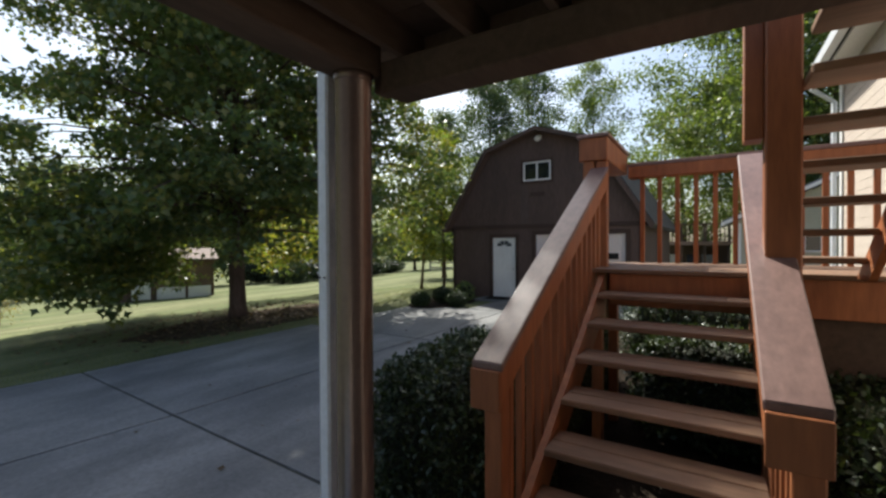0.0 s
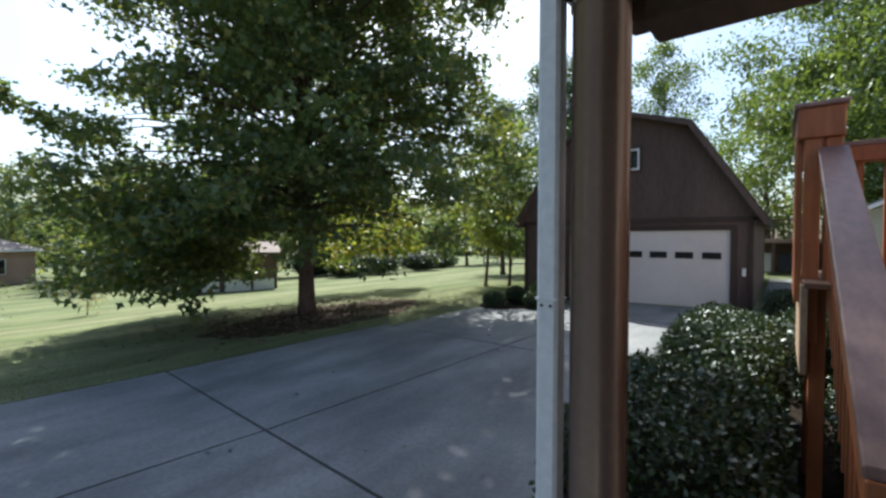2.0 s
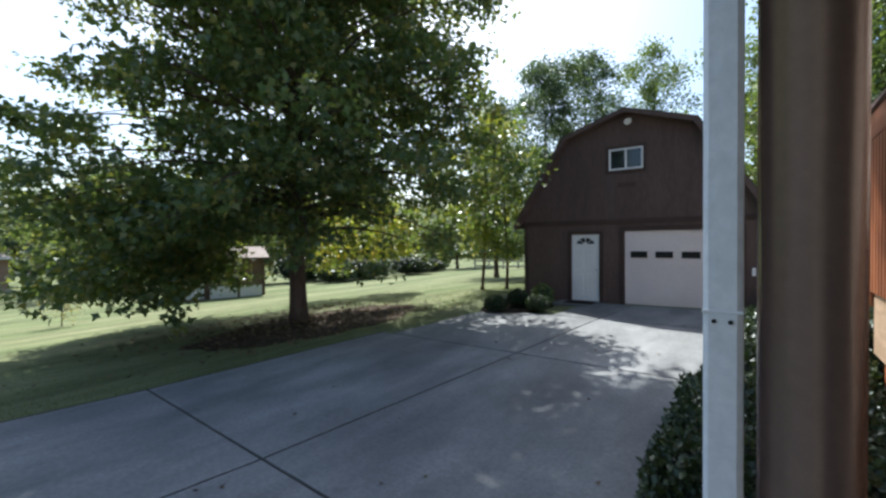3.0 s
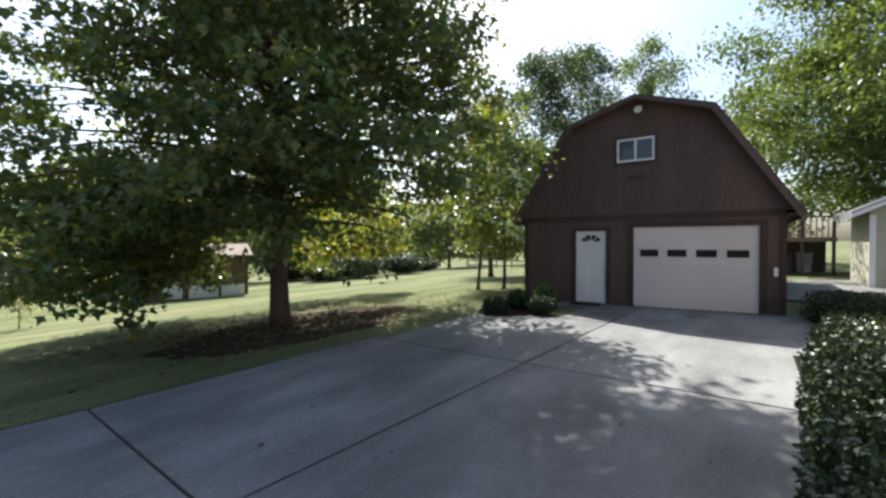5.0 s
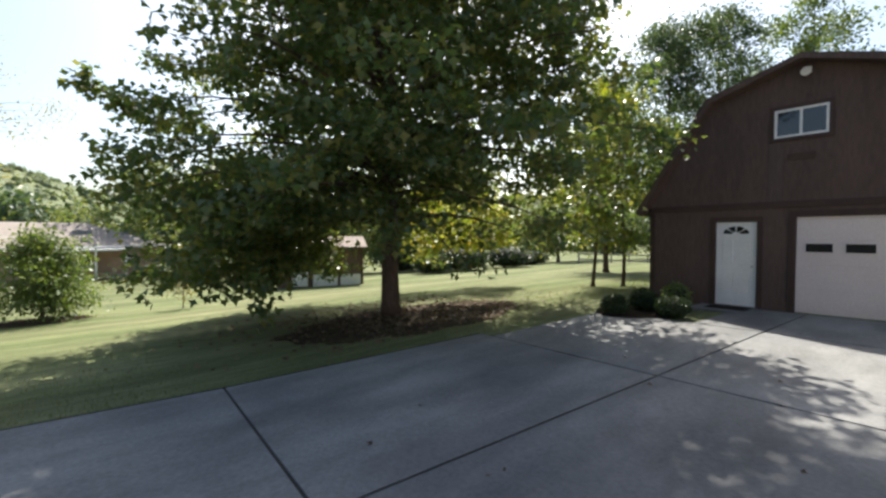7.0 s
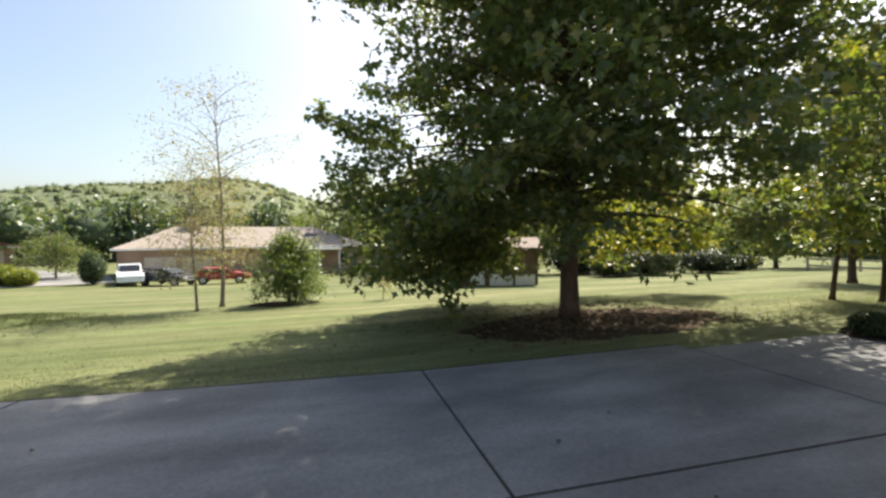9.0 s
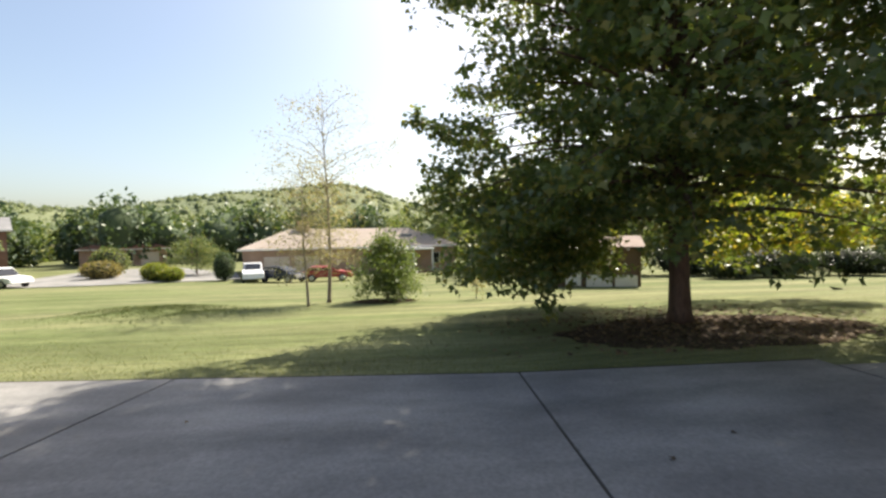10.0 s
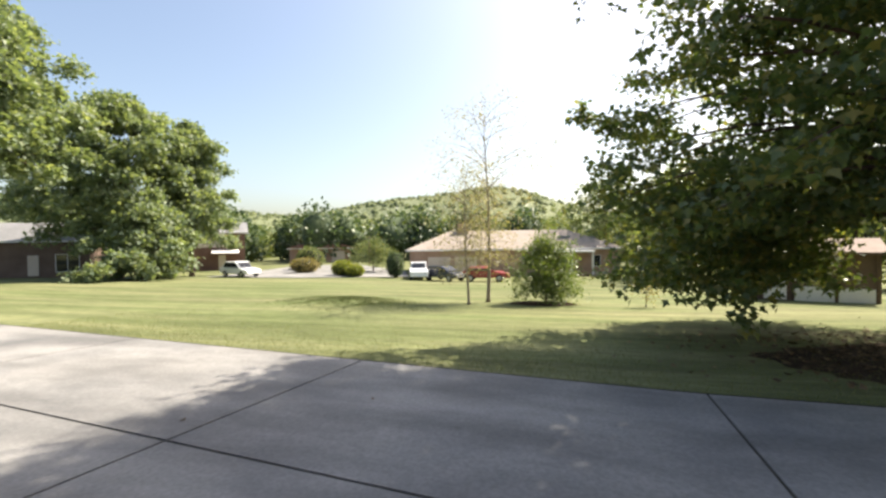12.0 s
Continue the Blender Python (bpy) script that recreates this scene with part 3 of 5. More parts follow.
# stoop and planting bed by the barn
stoop = tagged(part("door_stoop", box(-4.45, BY - 0.95, 0.02, -3.1, BY - 0.13, 0.29, 0.015), M_CONC), "grey concrete stoop before the barn door", "step")

mat_ = thing("doormat", "dark coir doormat before the barn door", "doormat", (-3.78, BY - 0.48, 0.2905))
part("pile", box(-0.38, -0.24, 0, 0.38, 0.24, 0.018, 0.005), M_SOIL, mat_)
part("border", box(-0.42, -0.28, 0, 0.42, 0.28, 0.009, 0.003), M_TYRE, mat_)


def round_bush(x, y, r, h, seed, mat=M_BOX, n=2600, leaf=0.05, label="clipped round boxwood in the mulch bed", group="boxwoods by the barn", name="boxwood", category="bush"):
    rng = np.random.default_rng(seed)
    t = thing(name, label, category, (x, y, ground_z(x, y)), 0, group)
    core = bmesh.new()
    bmesh.ops.create_icosphere(core, subdivisions=2, radius=1)
    for v in core.verts:
        v.co *= 1 + 0.12 * noise.noise(v.co * 2.5 + Vector((seed, 0, 0)))
    bmesh.ops.transform(core, matrix=Matrix.Translation((0, 0, h * 0.5)) @ Matrix.Diagonal((r * 0.86, r * 0.86, h * 0.46, 1)), verts=core.verts)
    part("shade_core", core, M_SHADECORE, t, smooth=True)
    d = rng.normal(0, 1, (n, 3))
    d /= np.linalg.norm(d, axis=1)[:, None]
    wob = np.array([1 + 0.14 * noise.noise(Vector(q) * 2.5 + Vector((seed, 0, 0))) for q in d])
    p = d * (wob * rng.uniform(0.84, 1.04, n))[:, None] * np.array([r, r, h * 0.5]) + np.array([0, 0, h * 0.52])
    p = p[p[:, 2] > 0.02]
    c = part("foliage", leaves(rng, p, leaf, 0.2, 0.9), mat, t)
    c["kind"] = "stuff"
    return t


round_bush(-4.35, 10.75, 0.33, 0.47, 3)
round_bush(-5.45, 10.35, 0.31, 0.44, 4)
round_bush(-5.15, 11.15, 0.32, 0.52, 5)
round_bush(-4.65, 11.75, 0.30, 0.62, 6, mat=M_LEAF_LIGHT, n=700, leaf=0.09, label="loose leafy shrub by the barn wall", group="", name="small_shrub")

# ---- house wall, deck and stairs ----
house = thing("house", "beige-sided two storey house behind the deck", "house")
part("wall", box(4.30, -14, -0.1, 4.5, 10.2, 5.3), M_SIDING, house)
part("wall", box(4.5, 10.0, -0.1, 14, 10.2, 5.3), M_SIDING, house)
part("wall", box(4.5, -14, -0.1, 14, -13.8, 5.3), M_SIDING, house)
lap = bmesh.new()
for k in range(34):
    prism([(4.292, 0.1 + k * 0.15), (4.299, 0.1 + k * 0.15), (4.299, 0.245 + k * 0.15), (4.294, 0.245 + k * 0.15)], 'y', -13.9, 10.19, lap)
part("lap_siding", lap, M_SIDING, house)
part("corner_trim", box(4.26, 10.05, 0, 4.284, 10.23, 5.2), M_WHITE, house)
part("roof", prism([(3.95, 5.2), (9.2, 7.8), (14.6, 5.2), (14.5, 5.38), (9.2, 7.98), (3.9, 5.38)], 'y', -14.4, 10.5), M_SHINGLE, house)
part("soffit", box(3.97, -14.3, 5.17, 4.28, 10.45, 5.21), M_WHITE, house)
gut = [(x + 0.20, z - 0.82) for x, z in ((3.62, 6.04), (3.74, 6.04), (3.74, 6.17), (3.725, 6.17), (3.725, 6.055), (3.635, 6.055), (3.615, 6.17), (3.60, 6.17))]
part("gutter", prism(gut, 'y', -14.4, 10.48), M_SPOUT, house, "white metal gutter along the eave")
part("downspout", tube([(3.88, 10.3, 5.22), (3.88, 10.3, 5.05), (4.2, 10.3, 4.75), (4.2, 10.3, 0.3)], [0.045] * 4, 6), M_SPOUT, house)

DECK_Z = 3.30
deck = thing("deck", "raised wooden deck with dark weathered joists overhead", "deck")
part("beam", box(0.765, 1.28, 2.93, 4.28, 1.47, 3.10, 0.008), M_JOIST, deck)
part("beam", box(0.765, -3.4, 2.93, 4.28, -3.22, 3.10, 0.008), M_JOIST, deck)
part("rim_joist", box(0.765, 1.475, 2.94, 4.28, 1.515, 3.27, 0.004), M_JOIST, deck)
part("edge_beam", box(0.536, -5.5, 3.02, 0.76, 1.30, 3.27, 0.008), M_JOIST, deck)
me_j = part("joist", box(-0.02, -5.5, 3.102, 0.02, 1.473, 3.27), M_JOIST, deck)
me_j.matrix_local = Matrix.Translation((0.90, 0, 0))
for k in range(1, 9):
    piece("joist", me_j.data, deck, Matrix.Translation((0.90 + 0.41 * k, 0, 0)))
bd = part("deck_board", box(0.46, 0, 3.271, 4.28, 0.138, DECK_Z), M_JOIST, deck)
bd.matrix_local = Matrix.Translation((0, -5.5, 0))
for k in range(1, 50):
    piece("deck_board", bd.data, deck, Matrix.Translation((0, -5.5 + 0.1425 * k, 0)))
col = part("column", tube([(0.655, 1.185, 0.03), (0.655, 1.185, 0.12), (0.655, 1.185, 0.125), (0.655, 1.185, 2.975), (0.655, 1.185, 2.98), (0.655, 1.185, 3.0), (0.655, 1.185, 3.018)],
                              [0.12, 0.12, 0.098, 0.098, 0.104, 0.104, 0.108], 40), M_COLUMN, deck, "round brown painted column with a soft sheen", smooth=False)
for p in col.data.polygons:
    p.use_smooth = abs(p.normal.z) < 0.3
part("bracket", box(0.70, 1.302, 2.95, 0.764, 1.42, 3.08, 0.004), M_JOIST, deck)
part("column", tube([(0.66, -3.3, 0.0), (0.66, -3.3, 2.93)], [0.098, 0.098], 32), M_COLUMN, deck, smooth=True)
sp = tagged(part("downspout", box(0.450, 1.110, 0.06, 0.532, 1.190, 3.262, 0.012), M_SPOUT), "white square downspout standing beside the column", "downspout")
part("seam", box(0.4485, 1.1085, 1.955, 0.5335, 1.1915, 1.962, 0.001), M_SPOUT, sp)
for xx in (0.474, 0.508):
    part("screw", tube([(xx, 1.1085, 1.935), (xx, 1.103, 1.935)], [0.006, 0.005], 6), M_TYRE, sp, "small dark screw head")

# lower flight, climbing towards +y
RISE, RUN = 0.178, 0.305
SX0, SX1 = 1.52, 2.50
LAND_Z, LAND_Y = 1.90, 3.24
low = thing("stair_flight", "red-stained open wooden stair flight with worn treads", "stairs")
nst = 10
slope = RISE / RUN


ty = lambda k: LAND_Y - k * RUN
tz = lambda k: LAND_Z - k * RISE
for x0 in (SX0 - 0.045, SX1 + 0.005):
    part("stringer", prism([(ty(0) + 0.02, tz(0) - 0.04), (ty(nst), tz(nst) - 0.04), (ty(nst) + 0.05, tz(nst) - 0.2), (ty(0) + 0.02, tz(0) - 0.36)], 'x', x0, x0 + 0.04), M_STAIN, low)
for k in range(1, nst):
    for q in range(2):
        y1 = ty(k) + RUN - 0.02 - q * 0.147
        part("tread", box(SX0, y1 - 0.142, tz(k) - 0.038, SX1, y1, tz(k), 0.006), M_TREAD, low)


def sloped_box(x0, x1, y0, z0, y1, z1, h, bevel=0.006):
    """A beam whose top edge runs from (y0, z0) to (y1, z1), cut plumb at its ends."""
    return prism([(y0, z0), (y1, z1), (y1, z1 - h), (y0, z0 - h)], 'x', x0, x1, bevel=bevel)


def stair_rail(parent, xa, xb, y0, z0, y1, z1, foot):
    part("rail_cap", sloped_box(xa, xb, y0, z0, y1, z1, 0.042), M_STAINCAP, parent)
    part("side_rail", sloped_box(xa + 0.008, xa + 0.046, y0 + 0.01, z0 - 0.042, y1, z1 - 0.043, 0.15), M_STAIN, parent)
    part("side_rail", sloped_box(xb - 0.046, xb - 0.008, y0 + 0.01, z0 - 0.042, y1, z1 - 0.043, 0.15), M_STAIN, parent)
    part("rail_end", box(xa + 0.004, y0 - 0.022, z0 - 0.215, xb - 0.004, y0 - 0.001, z0 - 0.03, 0.004), M_STAIN, parent)
    n = int(abs(y1 - y0) / 0.15)
    for k in range(n):
        y = y0 + 0.10 + k * 0.15 * (1 if y1 > y0 else -1)
        z = z0 + (z1 - z0) * (y - y0) / (y1 - y0) - 0.06
        part("baluster", box((xa + xb) / 2 - 0.02, y - 0.02, foot(y), (xa + xb) / 2 + 0.02, y + 0.02, z, 0.003), M_STAIN, parent)


stair_rail(low, 1.335, 1.49, 1.25, 1.572, 3.53, 2.80, lambda y: LAND_Z - (LAND_Y - y) * slope - 0.33)
stair_rail(low, 2.43, 2.615, 1.28, 1.585, 3.20, 2.74, lambda y: LAND_Z - (LAND_Y - y) * slope - 0.33)
for xa, xb in ((1.375, 1.465), (2.51, 2.60)):
    part("newel_post", box(xa, 1.30, 0.1, xb, 1.39, 1.45, 0.006), M_STAIN, low)

land = thing("stair_landing", "red-stained wooden stair landing with slatted railing", "landing")
LX0, LX1, LY1 = 1.24, 3.72, 4.62
lb_ = part("floor_board", box(LX0 + 0.03, 0, LAND_Z - 0.036, LX1, 0.138, LAND_Z, 0.004), M_TREAD, land)
lb_.matrix_local = Matrix.Translation((0, LAND_Y - 0.03, 0))
for k in range(1, 10):
    piece("floor_board", lb_.data, land, Matrix.Translation((0, LAND_Y - 0.03 + 0.1425 * k, 0)))
part("rim_board", box(1.56, LAND_Y, LAND_Z - 0.30, LX1, LAND_Y + 0.04, LAND_Z - 0.04, 0.004), M_STAIN, land)
part("rim_board", box(LX0, LY1 - 0.08, LAND_Z - 0.30, LX1, LY1 - 0.04, LAND_Z - 0.04, 0.004), M_STAIN, land)
part("rim_board", box(LX0 + 0.02, LAND_Y + 0.25, LAND_Z - 0.66, LX0 + 0.06, LY1 - 0.09, LAND_Z - 0.04, 0.004), M_PALEWOOD, land, "pale rim board with sunlight put into its colour")
part("rim_board", box(LX1 + 0.001, LAND_Y, LAND_Z - 0.30, LX1 + 0.04, LY1 - 0.04, LAND_Z - 0.04, 0.004), M_STAIN, land)
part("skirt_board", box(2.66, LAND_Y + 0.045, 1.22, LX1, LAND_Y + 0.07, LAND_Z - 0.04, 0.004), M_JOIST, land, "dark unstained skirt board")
for x, y in ((1.36, 3.70), (1.36, 4.45), (3.62, 3.40), (3.62, 4.45), (2.62, 4.45)):
    part("post", box(x - 0.045, y - 0.045, 0.05, x + 0.045, y + 0.045, LAND_Z - 0.041, 0.005), M_STAIN, land)
# boxed head over the slatted side of the landing
part("side_header", box(1.225, 3.55, 2.87, 1.475, LY1, 3.08, 0.008), M_STAIN, land, "boxed header over the slatted side")
part("header_cap", box(1.205, 3.53, 3.081, 1.495, LY1 + 0.02, 3.115, 0.006), M_STAINCAP, land)
part("newel_post", box(1.265, 3.57, LAND_Z - 0.45, 1.355, 3.66, 2.87, 0.006), M_STAIN, land)
part("newel_post", box(1.375, 3.58, LAND_Z - 0.04, 1.465, 3.67, 2.87, 0.006), M_STAIN, land)
for k in range(9):
    y = 3.69 + k * 0.10
    part("slat", box(1.228, y, LAND_Z - 0.18, 1.262, y + 0.075, 2.869, 0.003), M_STAIN, land)
RT = 2.97
part("rail_cap", box(1.50, LY1 - 0.17, RT - 0.04, LX1, LY1, RT, 0.005), M_STAINCAP, land)
part("side_rail", box(1.51, LY1 - 0.165, RT - 0.16, LX1, LY1 - 0.127, RT - 0.041, 0.003), M_STAIN, land)
part("side_rail", box(1.51, LY1 - 0.045, RT - 0.16, LX1, LY1 - 0.007, RT - 0.041, 0.003), M_STAIN, land)
for k in range(13):
    x = 1.62 + k * 0.165
    part("baluster", box(x, LY1 - 0.11, LAND_Z - 0.15, x + 0.042, LY1 - 0.068, RT - 0.041, 0.003), M_STAIN, land)
part("turn_post", box(2.495, 2.04, 0.05, 2.635, 2.18, 4.25, 0.008), M_STAIN, land, "tall square post at the turn of the stairs")
part("post_board", box(2.415, 2.09, 2.62, 2.493, 2.24, 4.1, 0.004), M_STAIN, land, "sunlit narrow board beside the tall post")

# upper flight, turning back towards the deck
up = thing("stair_flight", "red-stained open wooden stair flight rising to the deck", "stairs")
UX0, UX1 = 2.64, 3.06
URUN, UN = 0.222, 8
for x0 in (UX1 + 0.005,):
    part("stringer", prism([(LAND_Y, LAND_Z - 0.02), (LAND_Y - UN * URUN, LAND_Z + UN * 0.175 - 0.02), (LAND_Y - UN * URUN, LAND_Z + UN * 0.175 - 0.26), (LAND_Y - 0.24, LAND_Z - 0.02)], 'x', x0, x0 + 0.04), M_STAIN, up)
for k in range(1, UN):
    y1 = LAND_Y - (k - 1) * URUN
    part("tread", box(UX0, y1 - 0.26, LAND_Z + k * 0.170 - 0.09, UX1, y1, LAND_Z + k * 0.170 - 0.05, 0.006), M_TREAD, up)


# planting bed round the stairs
bedm = bmesh.new()
nb_ = 14
gridb = [[bedm.verts.new((0.45 + 3.8 * i / nb_, 1.62 + 7.4 * j / nb_, ground_z(0.45 + 3.8 * i / nb_, 1.62 + 7.4 * j / nb_) + 0.05 + 0.02 * noise.noise(Vector((i * 0.7, j * 0.7, 3))))) for j in range(nb_ + 1)] for i in range(nb_ + 1)]
for i in range(nb_):
    for j in range(nb_):
        bedm.faces.new((gridb[i][j], gridb[i + 1][j], gridb[i + 1][j + 1], gridb[i][j + 1]))
tagged(part("planting_bed", bedm, M_SOIL), "dark mulched planting bed round the stairs", "planting bed", kind="structure")


tagged(part("planting_bed", box(1.50, 0.30, 0.0, 4.27, 1.615, 0.185, 0.02), M_SOIL), "dark soil under the open stair treads", "planting bed", kind="structure")

# ---- hedge by the stairs ----
def hedge(name, label, x0, y0, x1, y1, h, seed, n, leaf=0.055):
    rng = np.random.default_rng(seed)
    cx_, cy_ = (x0 + x1) / 2, (y0 + y1) / 2
    zb = ground_z(cx_, cy_)
    t = thing(name, label, "hedge", (cx_, cy_, zb))
    hx, hy = (x1 - x0) / 2, (y1 - y0) / 2

    def skin(d):
        # rounded box: direction to surface
        d = np.asarray(d)
        p = np.array([hx, hy, h / 2])
        k = (np.abs(d / np.array([1, 1, 1])) ** 4).sum(-1) ** (-0.25)
        w = np.array([1 + 0.10 * noise.noise(Vector(q) * 1.7 + Vector((seed, 1, 0))) + 0.07 * noise.noise(Vector(q) * 5 + Vector((seed, 1, 0))) for q in d])
        return d * (k * w)[:, None] * p
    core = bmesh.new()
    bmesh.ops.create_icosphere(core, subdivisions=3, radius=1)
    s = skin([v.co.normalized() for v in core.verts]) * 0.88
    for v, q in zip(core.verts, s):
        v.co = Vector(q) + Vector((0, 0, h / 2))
    part("shade_core", core, M_SHADECORE, t, smooth=True)
    d = rng.uniform(-1, 1, (n * 2, 3))
    m = np.abs(d).max(1)
    d = d / m[:, None]
    area = np.array([hy * h, hx * h, hx * hy * 2])
    keep = rng.uniform(0, area.max(), len(d)) < area[np.abs(d).argmax(1)]
    d = d[keep][:n]
    d /= np.linalg.norm(d, axis=1)[:, None]
    p = skin(d) * rng.uniform(0.86, 1.05, len(d))[:, None] + np.array([0, 0, h / 2])
    p = p[p[:, 2] > 0.0]
    f = part("foliage", leaves(rng, p, leaf, 0.35, 0.8), M_HEDGE, t)
    f["kind"] = "stuff"
    return t


hedge("hedge", "dense dark green glossy hedge beside the stairs", 0.10, 1.65, 1.2, 3.6, 1.24, 11, 30000, 0.042)
hedge("hedge", "dense dark green glossy hedge beside the stairs", 0.28, 3.4, 1.2, 5.9, 1.26, 14, 30000, 0.042)
hedge("hedge", "low dark green hedge behind the landing", 1.1, 6.0, 3.4, 7.2, 1.15, 12, 12000)
hedge("hedge", "dark green shrubs against the house wall", 2.78, 1.9, 4.2, 4.3, 1.12, 15, 13000)
hedge("hedge", "dark green shrubs under the landing", 1.55, 3.85, 3.6, 5.8, 0.95, 16, 14000)
hedge("hedge", "low clipped green hedge beside the barn apron", 0.85, 11.7, 2.9, 12.8, 0.62, 13, 8000)


# ---- trees near by ----
def main_profile(h):
    z = 1.75 + 16.25 * h
    return float(np.interp(z, (1.75, 3.5, 5, 6.5, 8.5, 10, 11.5, 13, 14.5, 16, 18), (4.6, 5.9, 6.2, 5.4, 5.2, 6.3, 6.3, 5.4, 4.3, 2.5, 0.5)))


def open_side(p, rng):
    """The crown's outline: low space beside the trunk mostly free, a notch over the long bough, and a top narrowed to
    keep its shadow off sunlit places.
    """
    side, back = 0.55 * p[0] + 0.83 * p[1], -0.83 * p[0] + 0.55 * p[1]
    across, reach = 0.66 * p[0] + 0.75 * p[1], 0.75 * p[0] - 0.66 * p[1] + p[2] / 1.19
    rise = (p[2] - 2.0) / (11.8 + back)
    if -side > 0.5 * (11.8 + back) and 0.36 < rise < 0.62:
        return False
    if across > 6.0 or (across > 4.1 and 10.6 < reach < 13.0):
        return False
    if across < -float(np.interp(reach, (9, 10.5, 11.5, 12.7, 13.5), (6.6, 6.2, 4.9, 4.6, 3.8))):
        return False
    low = 0.3 < side < 3.7 and p[2] < 3.2 + 0.11 * back
    return not low or rng.uniform() < 0.15


rx = np.random.default_rng(77)
skirt = []
for k in range(215):
    # low boughs that droop towards the drive and the road
    a = math.atan2(-0.82, -0.57) + rx.uniform(-0.95, 0.72)
    d = rx.uniform(2.4, 5.9)
    low_ = 0.92 + 0.42 * abs(rx.normal()) + 0.10 * abs(a - math.atan2(-0.82, -0.57))
    skirt.append((d * math.cos(a), d * math.sin(a), low_ + rx.uniform(0, 1) ** 1.8 * 3.0))
# dense upper crown, out of view, added to deepen the shadow on the drive
for k in range(330):
    z_ = rx.uniform(8.4, 14.6)
    r_ = float(np.interp(z_, (8.4, 11, 13, 14.6), (6.3, 6.2, 5.0, 3.4))) * math.sqrt(rx.uniform(0.02, 1))
    a = rx.uniform(0, math.tau)
    skirt.append((r_ * math.cos(a), r_ * math.sin(a), z_))
for k in range(80):
    side, back = rx.uniform(3.2, 6.4), rx.uniform(-2.5, 2.5)
    skirt.append((0.55 * side - 0.83 * back, 0.83 * side + 0.55 * back, rx.uniform(2.9, 8.4)))
# unseen high clumps added to dapple the stairs with shade
for k in range(44):
    side, back = rx.uniform(3.6, 6.2), rx.uniform(-1.5, 1.5)
    skirt.append((0.66 * side - 0.75 * back, 0.75 * side + 0.66 * back, 16.0 + 1.2 * back + rx.normal(0, 0.5)))
sprigs = [(1.62 + rx.normal(0, 0.08), -3.95 + rx.normal(0, 0.08), 0.66 + 0.13 * k) for k in range(7)]
for k in range(40):
    # a long bough that reaches out sideways past the rest
    q = rx.uniform(0, 1)
    sprigs.append((-0.27 * (4.2 + 2.6 * q) + rx.normal(0, 0.2), -0.96 * (4.2 + 2.6 * q) + rx.normal(0, 0.2), 4.6 + 0.9 * q * q + rx.normal(0, 0.16)))
for k in range(70):
    a = math.atan2(-0.82, -0.57) + rx.uniform(-1.1, 0.9)
    d = rx.uniform(3.6, 6.0)
    sprigs.append((d * math.cos(a), d * math.sin(a), 0.95 + 0.5 * abs(rx.normal())))
# far-side low boughs that take the backlit leaf colour
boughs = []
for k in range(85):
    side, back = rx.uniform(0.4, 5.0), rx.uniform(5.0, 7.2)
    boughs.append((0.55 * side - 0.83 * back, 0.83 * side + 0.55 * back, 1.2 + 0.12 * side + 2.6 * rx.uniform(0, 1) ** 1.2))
tree("tree", "large dark green sycamore shading the driveway", (-10.3, 7.35, ground_z(-10.3, 7.35)), 18.0, main_profile, 1.75, 2600, 56, 0.165, M_LEAF, 0.245, 21,
     spread=0.33, shape=LOBED, lobes=0.09, extra=skirt, flat=0.42, per_limb=13, thin=(4.5, 8.8, 0.2), lean=((-0.7, -0.8), 10.0, 13.0), fine=sprigs, lit=boughs, keep=open_side)


def ground_patch(name, label, category, cx, cy, rx_, ry_, mat, seed, lift=0.02):
    """A loose-edged sheet of litter that lies on the lawn."""
    bm = bmesh.new()
    rings = []
    for i in range(8):
        ring = []
        for k in range(40):
            a = k / 40 * math.tau
            w = (i + 0.05) / 7 * (1 + 0.16 * noise.noise(Vector((3 * math.cos(a), 3 * math.sin(a), seed))) + 0.07 * noise.noise(Vector((9 * math.cos(a), 9 * math.sin(a), seed))))
            x, y = cx + rx_ * w * math.cos(a), cy + ry_ * w * math.sin(a)
            ring.append(bm.verts.new((x, y, ground_z(x, y) + lift * (1 if i < 7 else -1) + 0.012 * noise.noise(Vector((x * 3, y * 3, seed))))))
        rings.append(ring)
    bm.faces.new(rings[0])
    for a_, b_ in zip(rings, rings[1:]):
        for k in range(40):
            bm.faces.new((a_[k], a_[(k + 1) % 40], b_[(k + 1) % 40], b_[k]))
    return tagged(part(name, bm, mat, smooth=True), label, category)


ground_patch("mulch_bed", "dark mulch bed beside the barn door", "planting bed", -5.25, 11.3, 1.0, 1.5, M_SOIL, 6, 0.05)
ground_patch("mulch_ring", "brown mulch and leaf litter under the sycamore", "mulch", -9.3, 7.4, 2.1, 3.6, M_MULCH, 4, 0.012)

g1 = "slim trees behind the barn"
tree("tree", "slim young tree with drooping bright leaves", (-8.9, 15.4, ground_z(-8.9, 15.4)), 7.8, oval(1.9, 0.1), 1.5, 130, 70, 0.13, M_LEAF_YEL, 0.07, 31, spread=0.32, group=g1)
tree("tree", "slim young tree with drooping bright leaves", (-8.0, 15.6, ground_z(-8.0, 15.6)), 6.2, oval(1.5, 0.1), 1.5, 90, 42, 0.17, M_LEAF_LIGHT, 0.07, 32, spread=0.32, group=g1)
tree("tree", "tall airy tree with thin pale foliage", (-10.2, 25.2, ground_z(-10, 25)), 13.5, oval(2.6, 0.05), 2.5, 230, 120, 0.17, M_LEAF_BLUE, 0.16, 33, spread=0.42, group=g1, lobes=0.26, flat=0.8)
